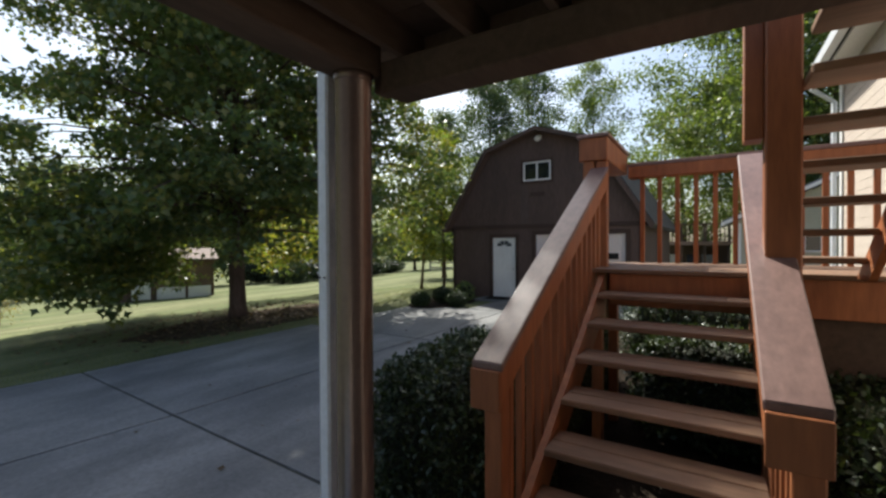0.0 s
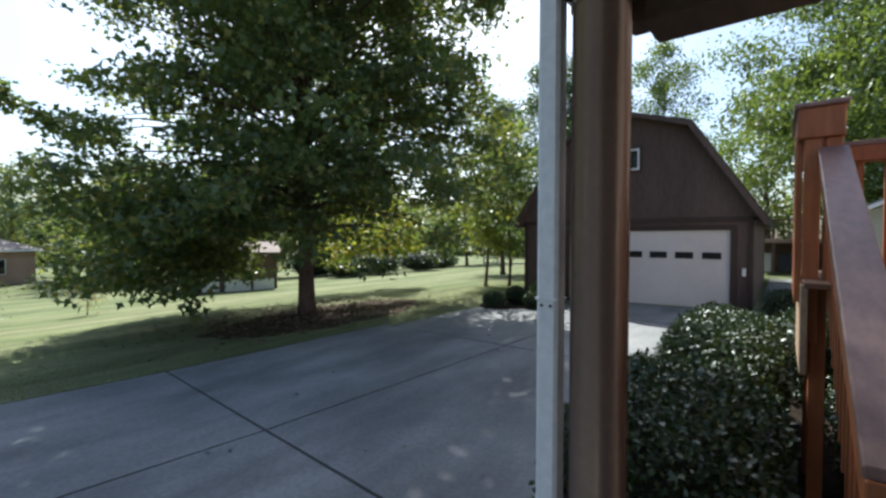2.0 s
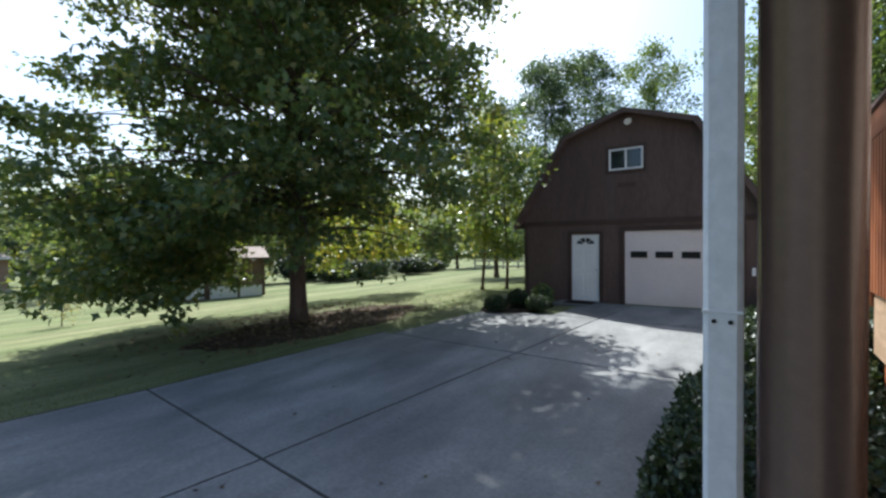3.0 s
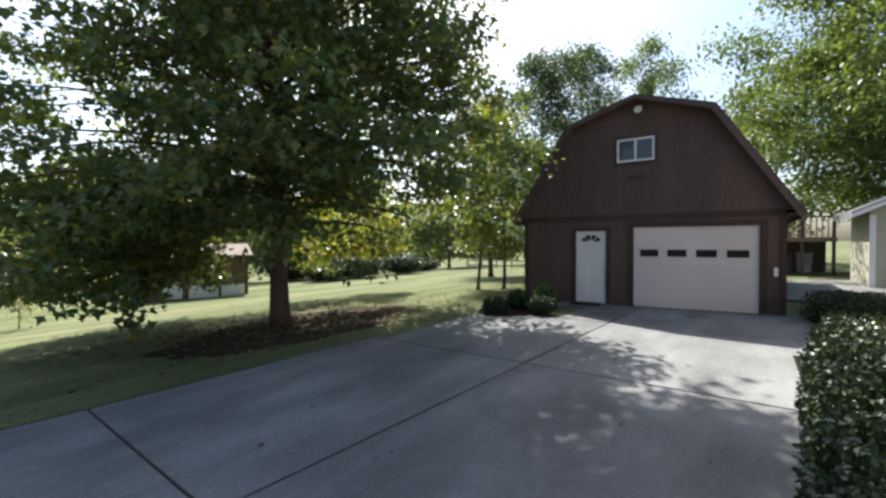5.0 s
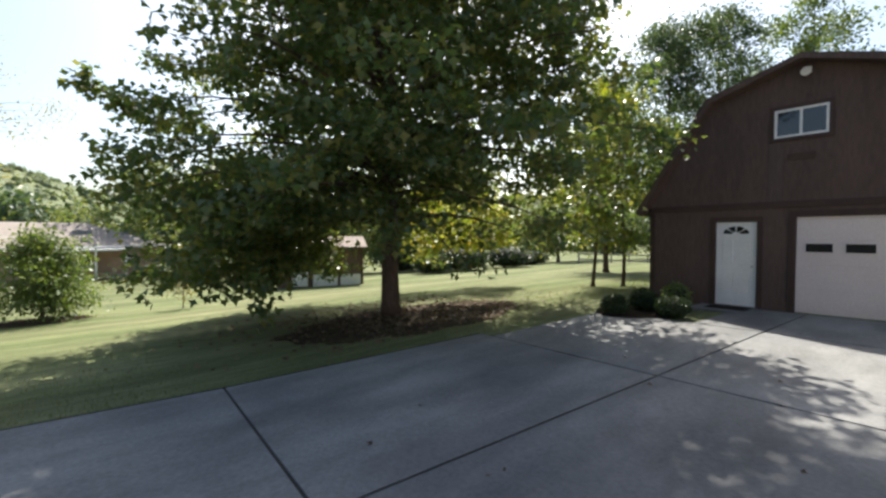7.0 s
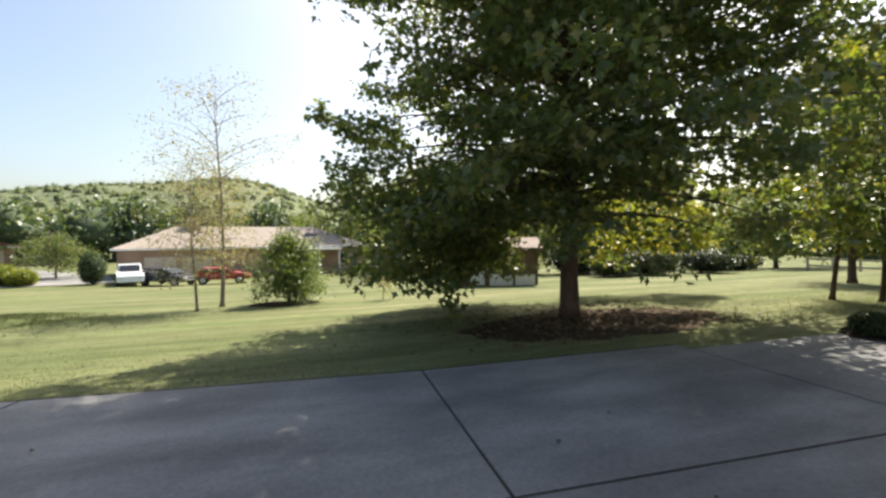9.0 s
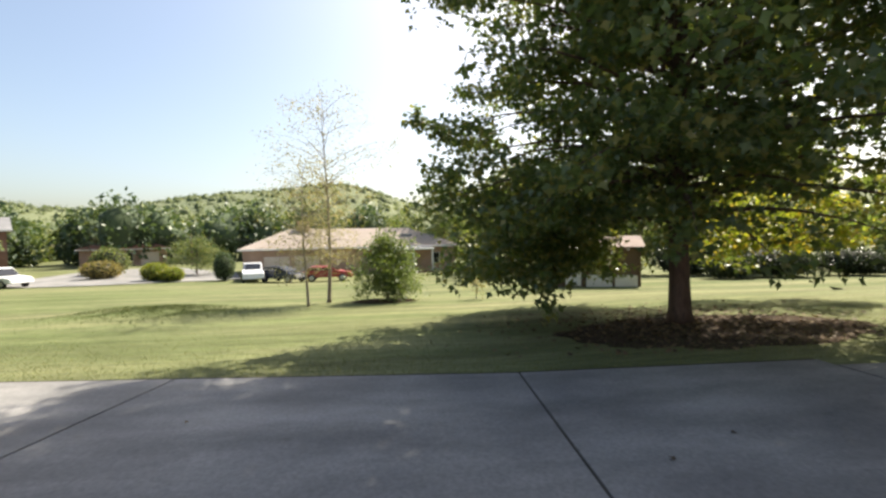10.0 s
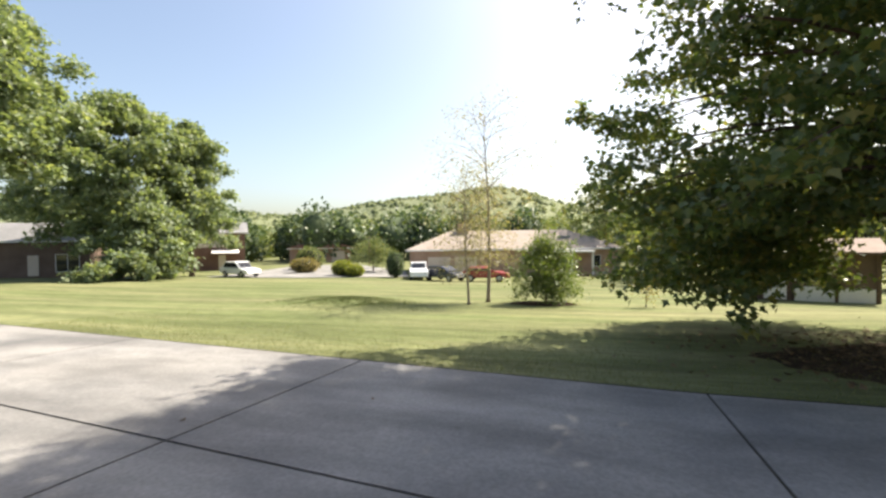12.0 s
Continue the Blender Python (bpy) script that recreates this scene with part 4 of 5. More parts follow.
tree("tree", "tall dark narrow conifer beyond the barn", (-13.2, 24.0, ground_z(-13, 24)), 11.0, cone(2.4), 1.5, 240, 60, 0.2, M_LEAF_BLUE, 0.16, 34, spread=0.4)
tree("tree", "tall airy tree with thin pale foliage", (-6.2, 36, ground_z(-6, 36)), 16.5, oval(3.0, 0.3), 9, 110, 100, 0.2, M_LEAF_LIGHT, 0.2, 35, spread=0.46, group=g1, lobes=0.26, flat=0.8)
tree("tree", "tall airy tree with thin pale foliage", (-9.5, 30, ground_z(-9.5, 30)), 15, oval(2.9, 0.2), 5, 170, 120, 0.19, M_LEAF_BLUE, 0.2, 36, spread=0.46, group=g1, lobes=0.26, flat=0.8)
g2 = "broad trees behind the house"
tree("tree", "broad sunlit green tree behind the barn", (5.0, 26.5, 0.5), 17, oval(6.0, 0.12), 3.0, 640, 130, 0.2, M_LEAF_LIGHT, 0.28, 37, spread=0.5, group=g2, flat=0.7)
tree("tree", "broad sunlit green tree behind the barn", (10.5, 30, 0.5), 19, oval(7.0, 0.1), 3.0, 600, 110, 0.22, M_LEAF_LIGHT, 0.28, 38, spread=0.55, group=g2, flat=0.7)
tree("tree", "broad sunlit green tree behind the barn", (0.2, 38, 0.5), 12, oval(5.0, 0.1), 2.0, 220, 40, 0.34, M_LEAF_FAR, 0.24, 39, spread=0.7, group=g2)

# ---- front lawn planting ----
tree("tree", "thin young tree with sparse fading leaves", (-18.7, -2.6, ground_z(-18.7, -2.6)), 8.6, fan(3.0), 1.6, 460, 14, 0.085, M_LEAF_PALE, 0.085, 41,
     bark=M_PALEBARK, spread=0.24, group="young trees on the lawn")
tree("tree", "thin young tree with sparse fading leaves", (-17.4, -3.2, ground_z(-17.4, -3.2)), 5.6, fan(2.0), 1.2, 300, 13, 0.08, M_LEAF_PALE, 0.055, 42,
     bark=M_PALEBARK, spread=0.24, group="young trees on the lawn")
tree("shrub", "rounded green shrub tree in a mulch ring", (-18.9, -0.1, ground_z(-18.9, -0.1)), 2.65, oval(1.35, 0.2), 0.3, 220, 46, 0.12, M_LEAF_LIGHT, 0.06, 43, spread=0.24, flat=0.9, category="shrub")
ground_patch("mulch_ring", "brown mulch ring round the lawn shrub", "mulch", -18.6, -0.3, 1.0, 1.4, M_MULCH, 9, 0.035)
tree("sapling", "small bare twiggy sapling on the lawn", (-18.2, 3.6, ground_z(-18.2, 3.6)), 1.25, oval(0.55, 0.2), 0.3, 26, 5, 0.08, M_LEAF_SPARSE, 0.02, 44, spread=0.15, category="sapling")

# ---- neighbours ----
def neighbour(label, at, rz, w, d, eave, ridge, wall, roof, hip=True, windows=(), doors=(), overhang=0.45, extra_mat=None, group=""):
    """A house seen from afar: walls, roof, and its windows and doors on the front (-y)."""
    t = thing("house", label, "house", at, rz, group)
    bm = box(-w / 2, 0, -0.6, w / 2, d, eave)
    part("wall", bm, wall, t)
    bm = bmesh.new()
    o = overhang
    hb = d / 2 if hip else 0.0
    c = [bm.verts.new(p) for p in ((-w / 2 - o, -o, eave), (w / 2 + o, -o, eave), (w / 2 + o, d + o, eave), (-w / 2 - o, d + o, eave), (-w / 2 + hb - (0 if hip else o), d / 2, ridge), (w / 2 - hb + (0 if hip else o), d / 2, ridge))]
    lo_ = [bm.verts.new(v.co - Vector((0, 0, 0.18))) for v in c[:4]]
    for q in ((c[0], c[1], c[5], c[4]), (c[2], c[3], c[4], c[5]), (c[1], c[2], c[5]), (c[3], c[0], c[4])):
        bm.faces.new(q)
    for i in range(4):
        bm.faces.new((c[i], c[(i + 1) % 4], lo_[(i + 1) % 4], lo_[i]))
    bm.faces.new(lo_)
    part("roof", bm, roof, t)
    part("gutter", box(-w / 2 - o, -o - 0.1, eave - 0.16, w / 2 + o, -o - 0.002, eave - 0.02), M_WHITE, t)
    for x0, x1, z0, z1, n in windows:
        window_unit(t, x0, x1, z0, z1, -0.001, mullions=n)
    for x0, x1, z0, z1 in doors:
        dd = part("garage_door" if x1 - x0 > 1.5 else "door", box(x0, -0.06, z0, x1, -0.001, z1, 0.01), M_SIDING, t)
        for k in range(1, 4):
            part("groove", box(x0 + 0.03, -0.075, z0 + (z1 - z0) * k / 4 - 0.02, x1 - 0.03, -0.061, z0 + (z1 - z0) * k / 4 + 0.02), M_SIDING, dd)
    return t


def gat(x, y, dz=0.0):
    return (x, y, ground_z(x, y) + dz)


# long low brick ranch across the lawn, its front turned to +x
ranch = neighbour("long tan brick ranch house with a hipped shingle roof", gat(-48.4, -4.5), 90 + 14, 23.2, 9, 3.0, 5.15, M_TANBRICK, M_ROOF_TAN, True,
                  windows=((1.0, 3.0, 0.9, 2.3, 1), (5.2, 6.2, 0.9, 2.3, 0), (8.6, 9.6, 0.9, 2.2, 0)), doors=((-9.6, -7.1, 0, 2.15), (-6.6, -4.1, 0, 2.15)))
part("porch_roof", box(3.6, -1.9, 2.55, 8.4, -0.3, 2.75, 0.02), M_WHITE, ranch)
for x in (3.8, 6.0, 8.2):
    part("porch_post", box(x - 0.07, -1.8, 0, x + 0.07, -1.66, 2.55), M_WHITE, ranch)
part("porch_floor", box(3.6, -1.9, -0.3, 8.4, -0.01, 0.12), M_BRICK, ranch)
part("porch_step", box(6.4, -2.6, -0.4, 8.4, -1.9, -0.08, 0.02), M_BRICK, ranch)
part("skylight", box(5.5, 2.0, 4.05, 6.8, 2.9, 4.4, 0.02), M_ROOF_GREY, ranch)
part("skylight", box(9.0, 2.4, 3.5, 9.9, 3.3, 4.3, 0.02), M_ROOF_GREY, ranch)
part("chimney", box(-6.2, 3.6, 3.5, -4.9, 4.6, 6.0, 0.02), M_TANBRICK, ranch)
two = neighbour("two storey brown brick house with a grey roof", gat(-49.2, -46.0), 90 + 42, 8.0, 9, 5.3, 6.9, M_BRICK, M_ROOF_GREY, False,
                windows=((-2.6, 0.4, 3.6, 4.9, 2), (-3.4, -2.2, 0.6, 1.9, 0)), doors=((0.6, 1.5, 0, 2.1),))
part("upper_siding", box(-3.95, -0.03, 3.2, 2.2, -0.002, 5.2), M_SIDING, two)
part("awning", prism([(-1.6, 2.35), (-0.05, 2.75), (-0.05, 2.85), (-1.6, 2.45)], 'x', -0.2, 3.2), M_WHITE, two)
brown = neighbour("low dark brown house shaded by trees", gat(-29.5, -53.5), 90 + 40, 15, 8, 3.7, 5.7, M_BROWNWALL, M_ROOF_GREY, False,
                  windows=((-6.4, -5.2, 1.0, 2.2, 0), (4.6, 6.6, 0.4, 2.3, 1)), doors=((2.4, 3.3, 0.1, 2.2),))
orange = neighbour("far low house with a rusty red roof", gat(-71, -42.5), 90 + 28, 11, 8, 2.7, 4.3, M_TANBRICK, M_ROOF_RED, True,
                   windows=((-1, 1, 0.8, 2.0, 1),), doors=((2.0, 4.4, 0, 2.1),))
# beige building past the barn, gable to the drive
nb = thing("house", "sage beige gabled house beyond the barn", "house", (3.05, 19.6, 0.45))
part("wall", prism([(0, -0.5), (8, -0.5), (8, 2.5), (4, 4.4), (0, 2.5)], 'y', 0, 3.2), M_SAGE, nb)
lapn = bmesh.new()
for k in range(26):
    zz = 0.0 + k * 0.17
    xx = 0.0 if zz < 2.4 else (zz - 2.4) * 2.1
    if 8 - 2 * xx > 0.3:
        prism([(-0.018, zz), (-0.001, zz), (-0.001, zz + 0.165), (-0.006, zz + 0.165)], 'x', xx + 0.05, 7.95 - xx, lapn)
part("lap_siding", lapn, M_SAGE, nb)
part("roof", prism([(-0.5, 2.32), (4, 4.5), (8.5, 2.32), (8.5, 2.5), (4, 4.7), (-0.5, 2.5)], 'y', -0.35, 3.6), M_ROOF_GREY, nb)
part("rake_board", prism([(-0.5, 2.30), (4, 4.48), (8.5, 2.30), (8.5, 2.44), (4, 4.63), (-0.5, 2.44)], 'y', -0.385, -0.352), M_WHITE, nb)
part("corner_trim", box(-0.03, -0.03, -0.4, 0.12, -0.019, 2.4), M_WHITE, nb)
window_unit(nb, 1.5, 2.5, 1.3, 2.1, -0.02, mullions=1)
padn = bmesh.new()
pg = [[padn.verts.new((x, y, ground_z(x, y) + 0.05)) for y in (15.2, 17, 19.5, 22.5)] for x in (0.75, 2.5, 5, 9)]
for i in range(3):
    for j in range(3):
        padn.faces.new((pg[i][j], pg[i + 1][j], pg[i + 1][j + 1], pg[i][j + 1]))
tagged(part("pavement", padn, M_CONC), "pale concrete pad beyond the barn", "pavement", kind="structure")
pd = thing("wooden_deck", "neighbour's raised brown deck with cluttered underside", "deck", (-0.4, 25.8, 0.55))
part("platform", box(0, 0, 1.45, 3.4, 3, 1.6), M_BROWNWALL, pd)
for k in range(4):
    part("post", box(0.05 + k * 1.08, 0.05, -0.3, 0.17 + k * 1.08, 0.17, 2.5), M_BROWNWALL, pd)
part("top_rail", box(0, 0, 2.5, 3.4, 0.12, 2.58), M_BROWNWALL, pd)
part("edge_board", box(-0.05, -0.05, 1.42, 3.45, -0.002, 1.62, 0.01), M_TANBRICK, pd, "pale tan edge board")
for x in (-0.32, -0.14):
    part("corner_post", box(x, -0.04, -0.3, x + 0.1, 0.06, 1.75, 0.01), M_WHITE, pd, "white corner post")
part("back_wall", box(0, 2.9, -0.3, 3.4, 3.0, 1.44), M_BROWNWALL, pd)
for k in range(16):
    part("baluster", box(0.14 + k * 0.2, 0.04, 1.6, 0.18 + k * 0.2, 0.08, 2.5), M_BROWNWALL, pd)
for k, (x, c_) in enumerate(((0.9, M_WHITE), (1.7, M_CARDARK), (2.4, M_FENCE))):
    b_ = thing("storage_bin", "upright bin standing under the neighbour's deck", "bin", (-0.4 + x, 26.6, 0.55), 0, "bins under the deck")
    part("body", prism([(-0.24, 0), (0.24, 0), (0.29, 0.85), (-0.29, 0.85)], 'y', -0.25, 0.25, bevel=0.02), c_, b_)
    part("lid", box(-0.31, -0.28, 0.852, 0.31, 0.28, 0.91, 0.02), c_, b_)
fn = thing("picket_fence", "pale weathered rail fence at the lawn's far edge", "fence", gat(-22.5, 36), 8)
for k in range(9):
    part("post", box(k * 1.5 - 0.06, -0.06, -0.3, k * 1.5 + 0.06, 0.06, 1.1), M_FENCE, fn)
for z in (0.35, 0.85):
    part("rail", box(0, -0.09, z, 12, -0.061, z + 0.13), M_FENCE, fn)


# ---- cars ----
def vehicle(name, label, at, rz, paint, length=4.5, high=1.5, kind_="suv"):
    t = thing(name, label, "car", at, rz)
    L, H = length / 2, high
    if kind_ == "pickup":
        prof = [(-L, 0.45), (L, 0.40), (L, 0.85), (L - 0.2, 1.0), (L - 1.3, 1.08), (L - 1.31, 1.10), (-L + 2.0, 1.10), (-L + 1.95, 1.05), (-L, 1.05)]
        cab = [(L - 1.45, 1.101), (L - 2.1, H + 0.2), (L - 3.0, H + 0.2), (L - 3.3, 1.101)]
    else:
        prof = [(-L, 0.40), (L, 0.38), (L, 0.70), (L - 0.15, 0.82), (L - 1.15, 0.95), (-L + 0.1, 0.98), (-L, 0.80)]
        cab = [(L - 1.2, 0.951), (L - 2.0, H), (-L + 0.75, H), (-L + 0.2, 0.981)]
    part("body", prism(prof, 'y', -0.88, 0.88, bevel=0.05), paint, t)
    cabp = part("cabin", prism(cab, 'y', -0.76, 0.76, bevel=0.03), paint, t)
    c0, c1, c2, c3 = cab
    for s in (-1, 1):
        q = [(c0[0] * 0.93 + c3[0] * 0.07, c0[1] + 0.06), (c1[0] * 0.95 + c2[0] * 0.05, c1[1] - 0.10), (c2[0] * 0.95 + c1[0] * 0.05, c2[1] - 0.10), (c3[0] * 0.93 + c0[0] * 0.07, c3[1] + 0.06)]
        part("side_window", prism(q, 'y', s * 0.762, s * 0.772), M_DARKGL, cabp)
    dx, dz = c1[0] - c0[0], c1[1] - c0[1]
    part("windscreen", prism([(c0[0] + 0.012, c0[1] + 0.08), (c0[0] + dx * 0.85 + 0.03, c0[1] + dz * 0.85 + 0.02), (c0[0] + dx * 0.85 + 0.01, c0[1] + dz * 0.85), (c0[0] - 0.01, c0[1] + 0.06)], 'y', -0.66, 0.66), M_DARKGL, cabp)
    for x, s in product((-L + 0.85, L - 0.85), (-1, 1)):
        w = part("wheel", tube([(x, s * 0.70, 0.34), (x, s * 0.72, 0.34), (x, s * 0.88, 0.34), (x, s * 0.90, 0.34)], [0.28, 0.34, 0.34, 0.28], 18), M_TYRE, t)
        part("rim", tube([(x, s * 0.901, 0.34), (x, s * 0.915, 0.34)], [0.21, 0.17], 14), M_RIM, w)
    for s in (-1, 1):
        part("headlight", box(L - 0.02, s * 0.62 - 0.16, 0.62, L + 0.015, s * 0.62 + 0.16, 0.76, 0.01), M_LAMPGL, t)
    part("bumper", box(L - 0.02, -0.8, 0.40, L + 0.06, 0.8, 0.54, 0.02), paint, t)
    return t


vehicle("parked_car", "white sport utility car parked on the drive", gat(-38.2, -32.1, 0.05), 75, M_CARWHITE, 4.5, 1.62)
vehicle("pickup_truck", "white pickup truck parked before the garage", gat(-41.5, -13.4, 0.05), 20, M_CARWHITE, 5.2, 1.5, "pickup")
vehicle("parked_car", "dark blue car parked by the ranch house", gat(-40.2, -10.3, 0.05), 60, M_CARDARK, 4.5, 1.42)
vehicle("parked_car", "red car parked by the ranch house", gat(-40.6, -6.4, 0.05), 95, M_CARRED, 4.4, 1.35)
nd = bmesh.new()
n = 10
q4 = [(-36.5, -35), (-37.5, -25), (-43, -15), (-50, -18), (-62, -30), (-62, -40), (-44, -37)]
vs = [nd.verts.new((x, y, ground_z(x, y) + 0.06)) for x, y in q4]
nd.faces.new(vs)
bmesh.ops.subdivide_edges(nd, edges=nd.edges[:], cuts=4, use_grid_fill=True)
bmesh.ops.triangulate(nd, faces=nd.faces[:])
tagged(part("pavement", nd, M_CONC), "pale concrete drive across the lawn", "driveway", kind="structure")

# low shed at the lawn's edge
shed = thing("garden_shed", "low dark garden shed with white door and panels", "shed", gat(-22.0, 10.6), 65)
part("wall", box(-2.2, 0, -0.2, 2.2, 2.4, 2.1), M_BROWNWALL, shed)
part("roof", prism([(-0.35, 2.0), (2.6, 2.55), (2.6, 2.65), (-0.35, 2.1)], 'x', -2.4, 2.4), M_BROWNWALL, shed)
part("door", box(-1.5, -0.05, 0.02, -0.7, -0.002, 1.95, 0.01), M_WHITE, shed, "white shed door")
for x in (-1.62, -0.5, 0.9, 2.1):
    part("post", box(x - 0.05, -0.09, -0.1, x + 0.05, -0.003, 2.02, 0.005), M_JOIST, shed)
for x0, x1 in ((-0.44, 0.84), (0.96, 2.04)):
    part("low_panel", prism([(x0, 0.0), (x1, 0.0), (x1, 0.62), (x0, 0.62)], 'y', -0.06, -0.002, bevel=0.006), M_WHITE, shed, "white low wall panel")

# shrubs by the far drive
round_bush(-41.6, -16.0, 0.9, 2.55, 51, M_LEAF_BLUE, 2600, 0.15, "small dark upright conifer shrub", "", "conifer", "shrub")
round_bush(-42.0, -22.2, 1.2, 1.7, 52, M_LEAF_YEL, 2200, 0.16, "yellow-green rounded shrub by the drive", "shrubs by the far drive", "shrub", "shrub")
round_bush(-41.3, -20.4, 0.95, 1.3, 53, M_LEAF_YEL, 1800, 0.16, "yellow-green rounded shrub by the drive", "shrubs by the far drive", "shrub", "shrub")
round_bush(-46, -29.5, 1.7, 1.8, 54, M_LEAF_SPARSE, 2000, 0.2, "faded loose shrub by the drive", "", "shrub", "shrub")
round_bush(-52, -32.5, 1.8, 3.0, 55, M_LEAF_FAR, 2000, 0.25, "tall dark shrub beside the brick house", "", "shrub", "shrub")
tree("tree", "small spreading tree by the far drive", gat(-48.4, -21.5), 3.9, oval(2.7, 0.2), 1.1, 130, 36, 0.2, M_LEAF_FAR, 0.1, 56, spread=0.4)
for k, (x, y, r, h) in enumerate(((-25.0, 20.5, 1.4, 1.5), (-25.5, 24, 2.2, 1.9), (-25, 29, 2.0, 1.7), (-27, 34, 2.2, 1.5), (-31, 22, 2.4, 2.6))):
    round_bush(x, y, r, h, 60 + k, M_HEDGE, 2600, 0.17, "dark rounded evergreen shrub at the lawn edge", "shrubs at the lawn edge", "shrub", "shrub")
g3 = "roadside shade trees"
for x, y, h, r, low_, b, n_, sd in ((-33.4, -42.2, 18.0, 7.2, 0.16, 3.2, 760, 71), (-38.2, -38.4, 16.5, 3.9, 0.30, 3.2, 330, 72), (-30.8, -36.5, 7.6, 3.7, 0.30, 0.3, 300, 75),
                                    (-19.5, -36.0, 19.0, 5.5, 0.14, 7.5, 420, 73), (-40.0, -61.0, 17.0, 6.5, 0.2, 1.5, 360, 74)):
    tree("tree", "tall full green shade tree beside the road", gat(x, y), h, oval(r, low_), b, n_, 76, 0.37, M_LEAF_SHADE, 0.24, sd, spread=0.46, shape=LOBED, group=g3, lobes=0.3, flat=0.7)
g4 = "trees edging the far lawn"
for k, (x, y, h, r, m_) in enumerate(((-36, 20, 9, 4, M_LEAF_FAR), (-33, 27, 8, 4, M_LEAF_YEL), (-37, 34, 11, 5, M_LEAF_FAR), (-29, 42, 10, 4.5, M_LEAF_FAR), (-20, 47, 9, 4, M_LEAF_LIGHT), (-41, 12, 10, 4.5, M_LEAF_FAR),
                                      (-12, 50, 13, 5, M_LEAF_FAR), (12, 46, 15, 6, M_LEAF_FAR), (-52, 14, 12, 5, M_LEAF_FAR), (-57, 6, 12, 5, M_LEAF_FAR))):
    tree("tree", "leafy tree at the edge of the lawn", gat(x, y), h, oval(r, 0.12), 1.4, 170, 36, 0.4, m_, 0.2, 80 + k, spread=0.65, group=g4)

# ---- far woods and hill ----
def far_woods(name, label, spots, size, mat, seed, per=150, core=None):
    """A belt of woodland too far off to count."""
    rng = np.random.default_rng(seed)
    pos = []
    for x, y, z, r, h in spots:
        d = rng.normal(0, 1, (per, 3))
        d /= np.linalg.norm(d, axis=1)[:, None]
        p = d * rng.uniform(0.72, 1.06, per)[:, None] * np.array([r, r, h / 2]) + np.array([x, y, z + h / 2])
        pos.append(p)
    ob = part(name, leaves(rng, np.concatenate(pos), size, -0.2, 0.8), mat)
    # solid cores close the gaps; the darker ones stand for inner shade
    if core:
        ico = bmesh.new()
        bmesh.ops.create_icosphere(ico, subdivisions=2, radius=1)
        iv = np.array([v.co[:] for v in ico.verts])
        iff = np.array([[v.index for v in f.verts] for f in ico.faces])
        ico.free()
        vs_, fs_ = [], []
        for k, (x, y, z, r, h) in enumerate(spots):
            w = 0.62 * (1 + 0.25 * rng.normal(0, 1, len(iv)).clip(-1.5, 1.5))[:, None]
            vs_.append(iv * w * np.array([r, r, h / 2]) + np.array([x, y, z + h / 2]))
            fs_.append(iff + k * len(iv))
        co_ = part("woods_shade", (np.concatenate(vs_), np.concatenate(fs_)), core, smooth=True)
        tagged(co_, "solid cores that fill the woodland between its leaves", "woods", kind="stuff")
    return tagged(ob, label, "woods", kind="stuff")


rw = np.random.default_rng(5)


def belt(n, r0, r1, a0, a1, h0, h1, zf):
    out = []
    for k in range(n):
        a = radians(rw.uniform(a0, a1))
        d = rw.uniform(r0, r1)
        x, y = -d * math.cos(a), -d * math.sin(a)
        h = rw.uniform(h0, h1)
        out.append((x, y, zf(x, y), h * rw.uniform(0.32, 0.5), h))
    return out


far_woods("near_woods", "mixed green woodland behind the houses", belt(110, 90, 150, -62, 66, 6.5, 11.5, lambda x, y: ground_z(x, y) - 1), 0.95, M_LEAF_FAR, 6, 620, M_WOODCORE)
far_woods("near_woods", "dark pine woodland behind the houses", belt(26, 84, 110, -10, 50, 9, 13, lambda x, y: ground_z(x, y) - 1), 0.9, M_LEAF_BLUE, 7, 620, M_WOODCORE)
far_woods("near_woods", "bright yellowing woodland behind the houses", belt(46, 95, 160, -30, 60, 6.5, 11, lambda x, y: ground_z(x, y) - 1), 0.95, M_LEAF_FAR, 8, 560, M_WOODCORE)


def hill_z(x, y):
    a = math.degrees(math.atan2(-y, -x))
    d = math.hypot(x, y)
    k = min(1.0, max(0.0, (d - 170) / 260))
    return -4 + k * k * (3 - 2 * k) * (36 + 17 * math.exp(-((a - 11) / 10) ** 2) + 4 * math.sin(a / 9) + 3 * math.sin(a / 3.1))


hv, na, nr = [], 90, 24
for i in range(na + 1):
    for j in range(nr + 1):
        a = radians(-75 + 160 * i / na)
        d = 165 + 420 * j / nr
        x, y = -d * math.cos(a), -d * math.sin(a)
        hv.append((x, y, hill_z(x, y)))
hf = [(i * (nr + 1) + j, (i + 1) * (nr + 1) + j, (i + 1) * (nr + 1) + j + 1, i * (nr + 1) + j + 1) for i in range(na) for j in range(nr)]
hill = tagged(part("hill", (hv, hf), M_CANOPY, smooth=True), "long wooded hill on the horizon", "hill", kind="structure")
far_woods("hill_woods", "dense distant woodland on the hill", belt(2600, 175, 450, -70, 72, 6, 9, lambda x, y: hill_z(x, y) - 4.5), 1.1, M_LEAF_HILL, 9, 44, M_CANOPY)
far_woods("hill_woods", "yellowing distant woodland on the hill", belt(500, 175, 430, -40, 60, 6, 9, lambda x, y: hill_z(x, y) - 4.5), 1.1, M_LEAF_FAR, 10, 44, M_CANOPY)

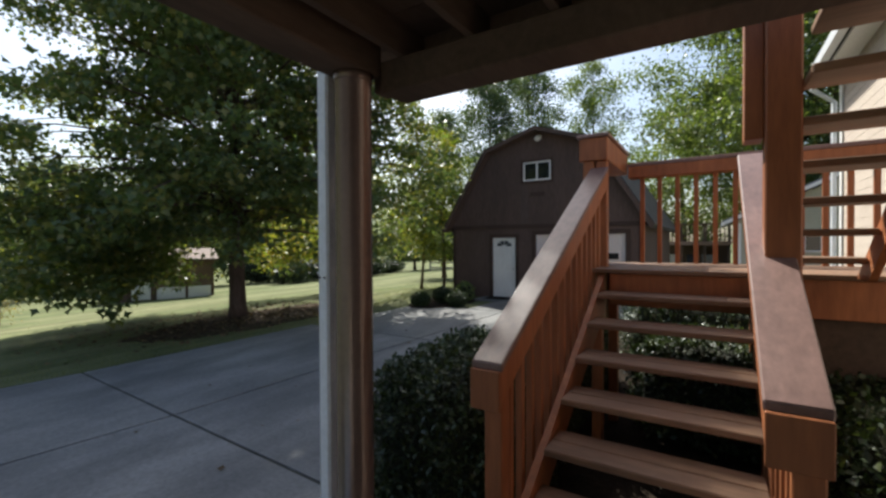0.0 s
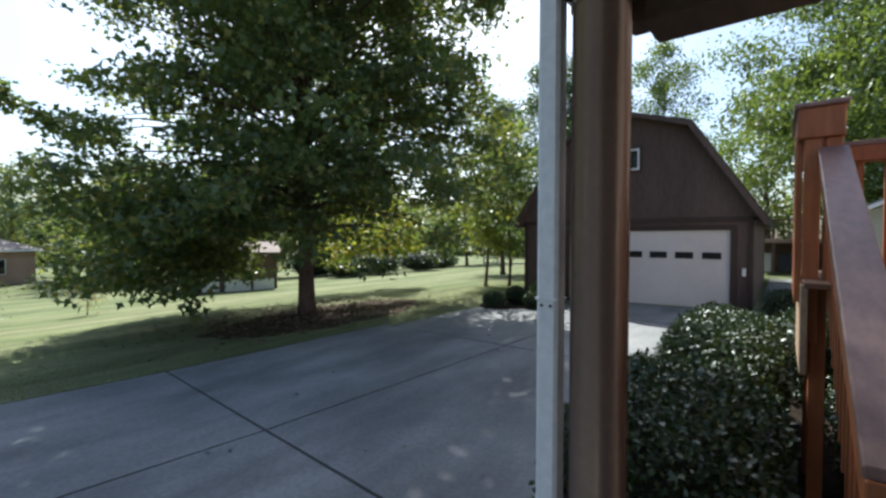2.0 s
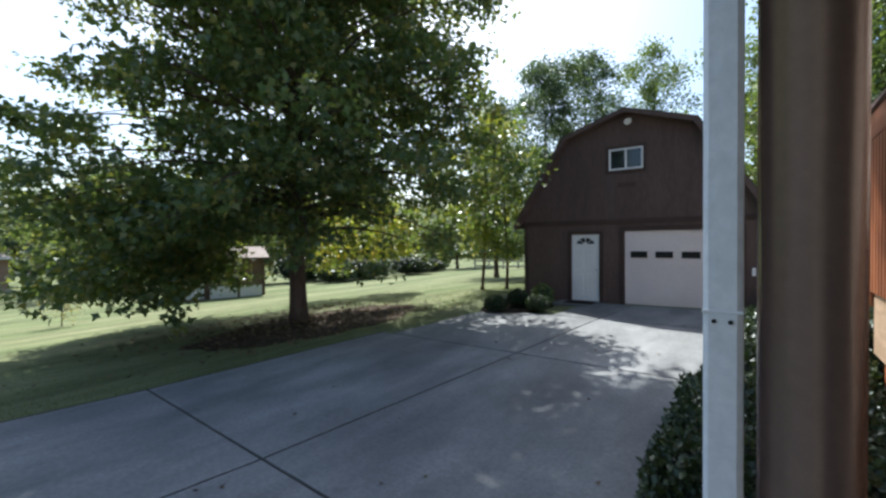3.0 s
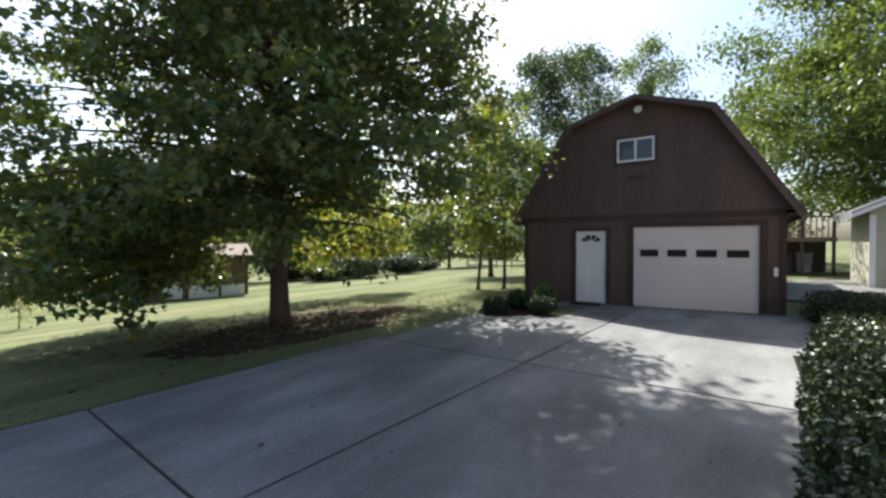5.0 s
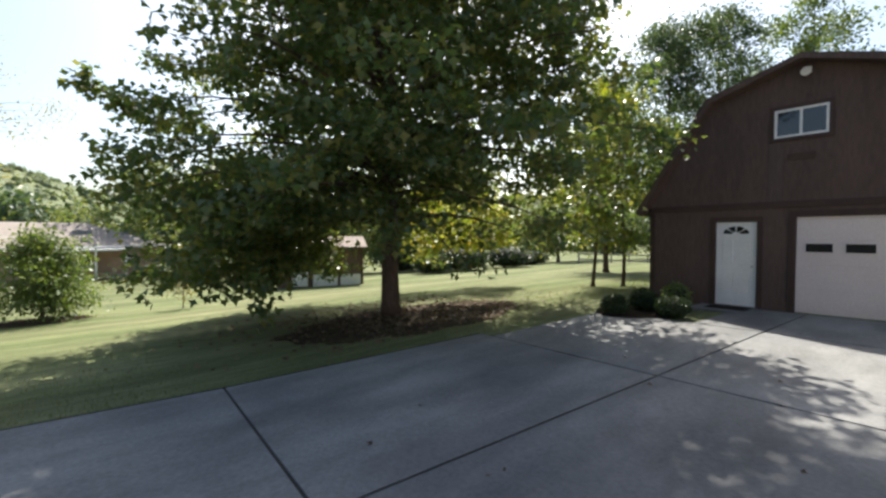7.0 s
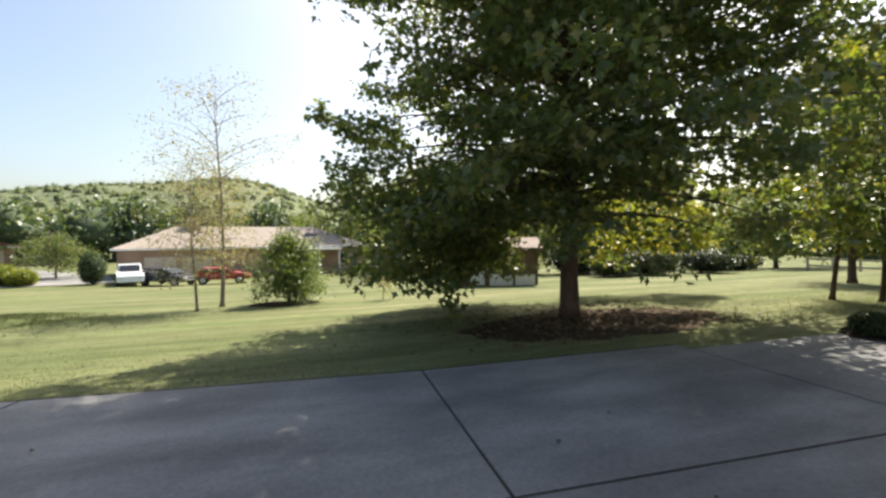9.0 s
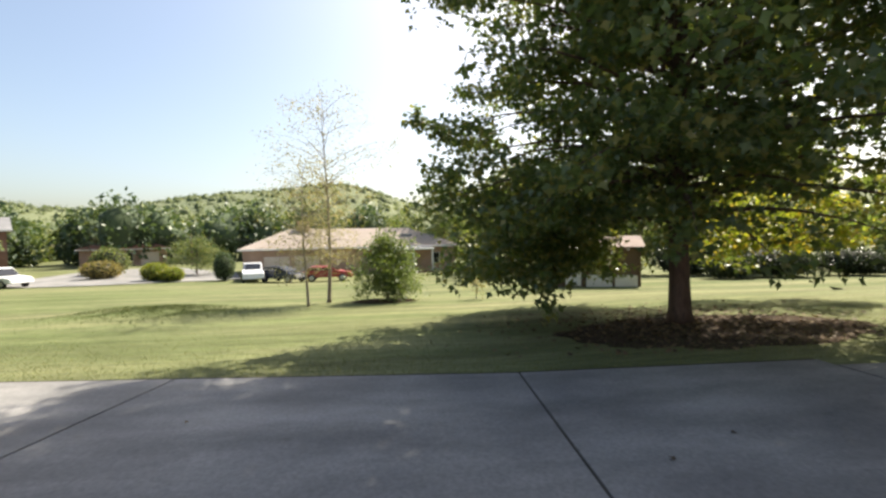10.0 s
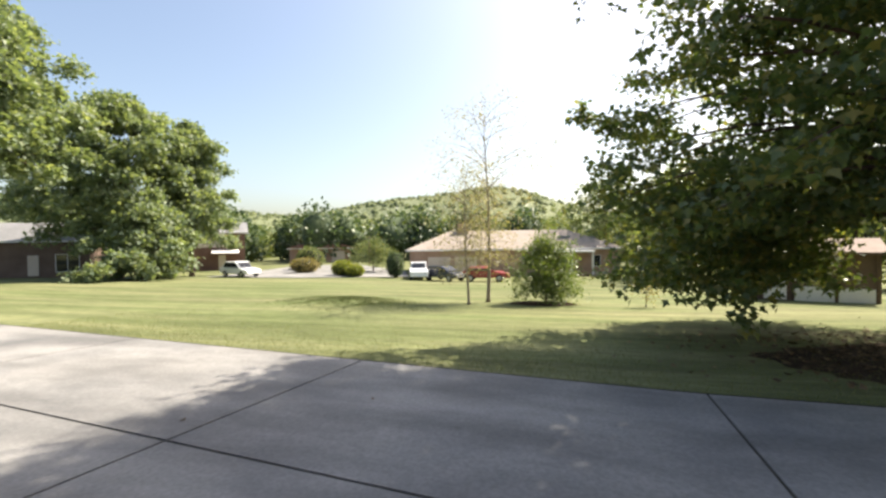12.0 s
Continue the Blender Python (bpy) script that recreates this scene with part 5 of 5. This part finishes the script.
# overhead cable
wp = [(-58 - 8 * math.sin(k / 8 * 1.2), -70 + 80 * k / 16, 2.6 - 0.9 * math.sin(math.pi * ((k % 8) / 8))) for k in range(17)]
tagged(part("power_cable", tube(wp, [0.03] * 17, 5), M_WIRE), "thin dark overhead cable before the woods", "cable")
for k in (0, 8, 16):
    x, y, z = wp[k]
    pl = thing("utility_pole", "plain brown wooden utility pole", "pole", gat(x, y), 0, "utility poles")
    part("shaft", tube([(0, 0, -0.3), (0, 0, z - ground_z(x, y) + 0.6)], [0.14, 0.10], 8), M_BROWNWALL, pl)

# ---- small loose stuff ----
rg = np.random.default_rng(99)
n = 50000
gxs = -6.95 - rg.gamma(1.2, 1.6, n)
gys = rg.uniform(-14, 22, n)
gp = np.stack([gxs + SKEW * (gys - 2.2) * (gys < 9), gys, np.zeros(n)], 1)
gp[:, 2] = [ground_z(x, y) for x, y in gp[:, :2]]
blade = np.array([(-0.10, 0, 0), (0.05, 0.9, 0.0), (0.10, 0, 0)])
tagged(part("grass", leaves(rg, gp, 0.042, 1.1, 0.35, blade), M_BLADE), "short mown grass blades along the drive", "grass", kind="stuff")
mp_ = np.stack([rg.normal(-15.9, 0.85, 14000), rg.normal(-7.8, 1.4, 14000), np.zeros(14000)], 1)
mp_[:, 2] = [ground_z(x, y) for x, y in mp_[:, :2]]
tagged(part("tall_grass", leaves(rg, mp_, 0.075, 1.0, 0.4, blade), M_WEED), "rough taller grass on the low mound", "grass", kind="stuff")
n = 1600
fp = np.stack([rg.normal(-9.6, 1.7, n), rg.normal(7.2, 2.0, n), np.zeros(n)], 1)
fp = fp[fp[:, 0] < -7.4]
fp[:, 2] = [ground_z(x, y) + 0.035 for x, y in fp[:, :2]]
tagged(part("leaf_litter", leaves(rg, fp, 0.11, 0.0, 0.25, LOBED), M_DEADLEAF), "scattered dry leaves under the sycamore", "leaves", kind="stuff")
sp_ = np.array([(rg.uniform(-6, -0.3), rg.uniform(-4, 11), 0) for k in range(34)])
sp_[:, 2] = [slab_z(x, y) + 0.012 for x, y in sp_[:, :2]]
tagged(part("leaf_litter", leaves(rg, sp_, 0.07, 0.0, 0.2, LOBED), M_DEADLEAF), "a few dry leaves on the concrete", "leaves", kind="stuff")
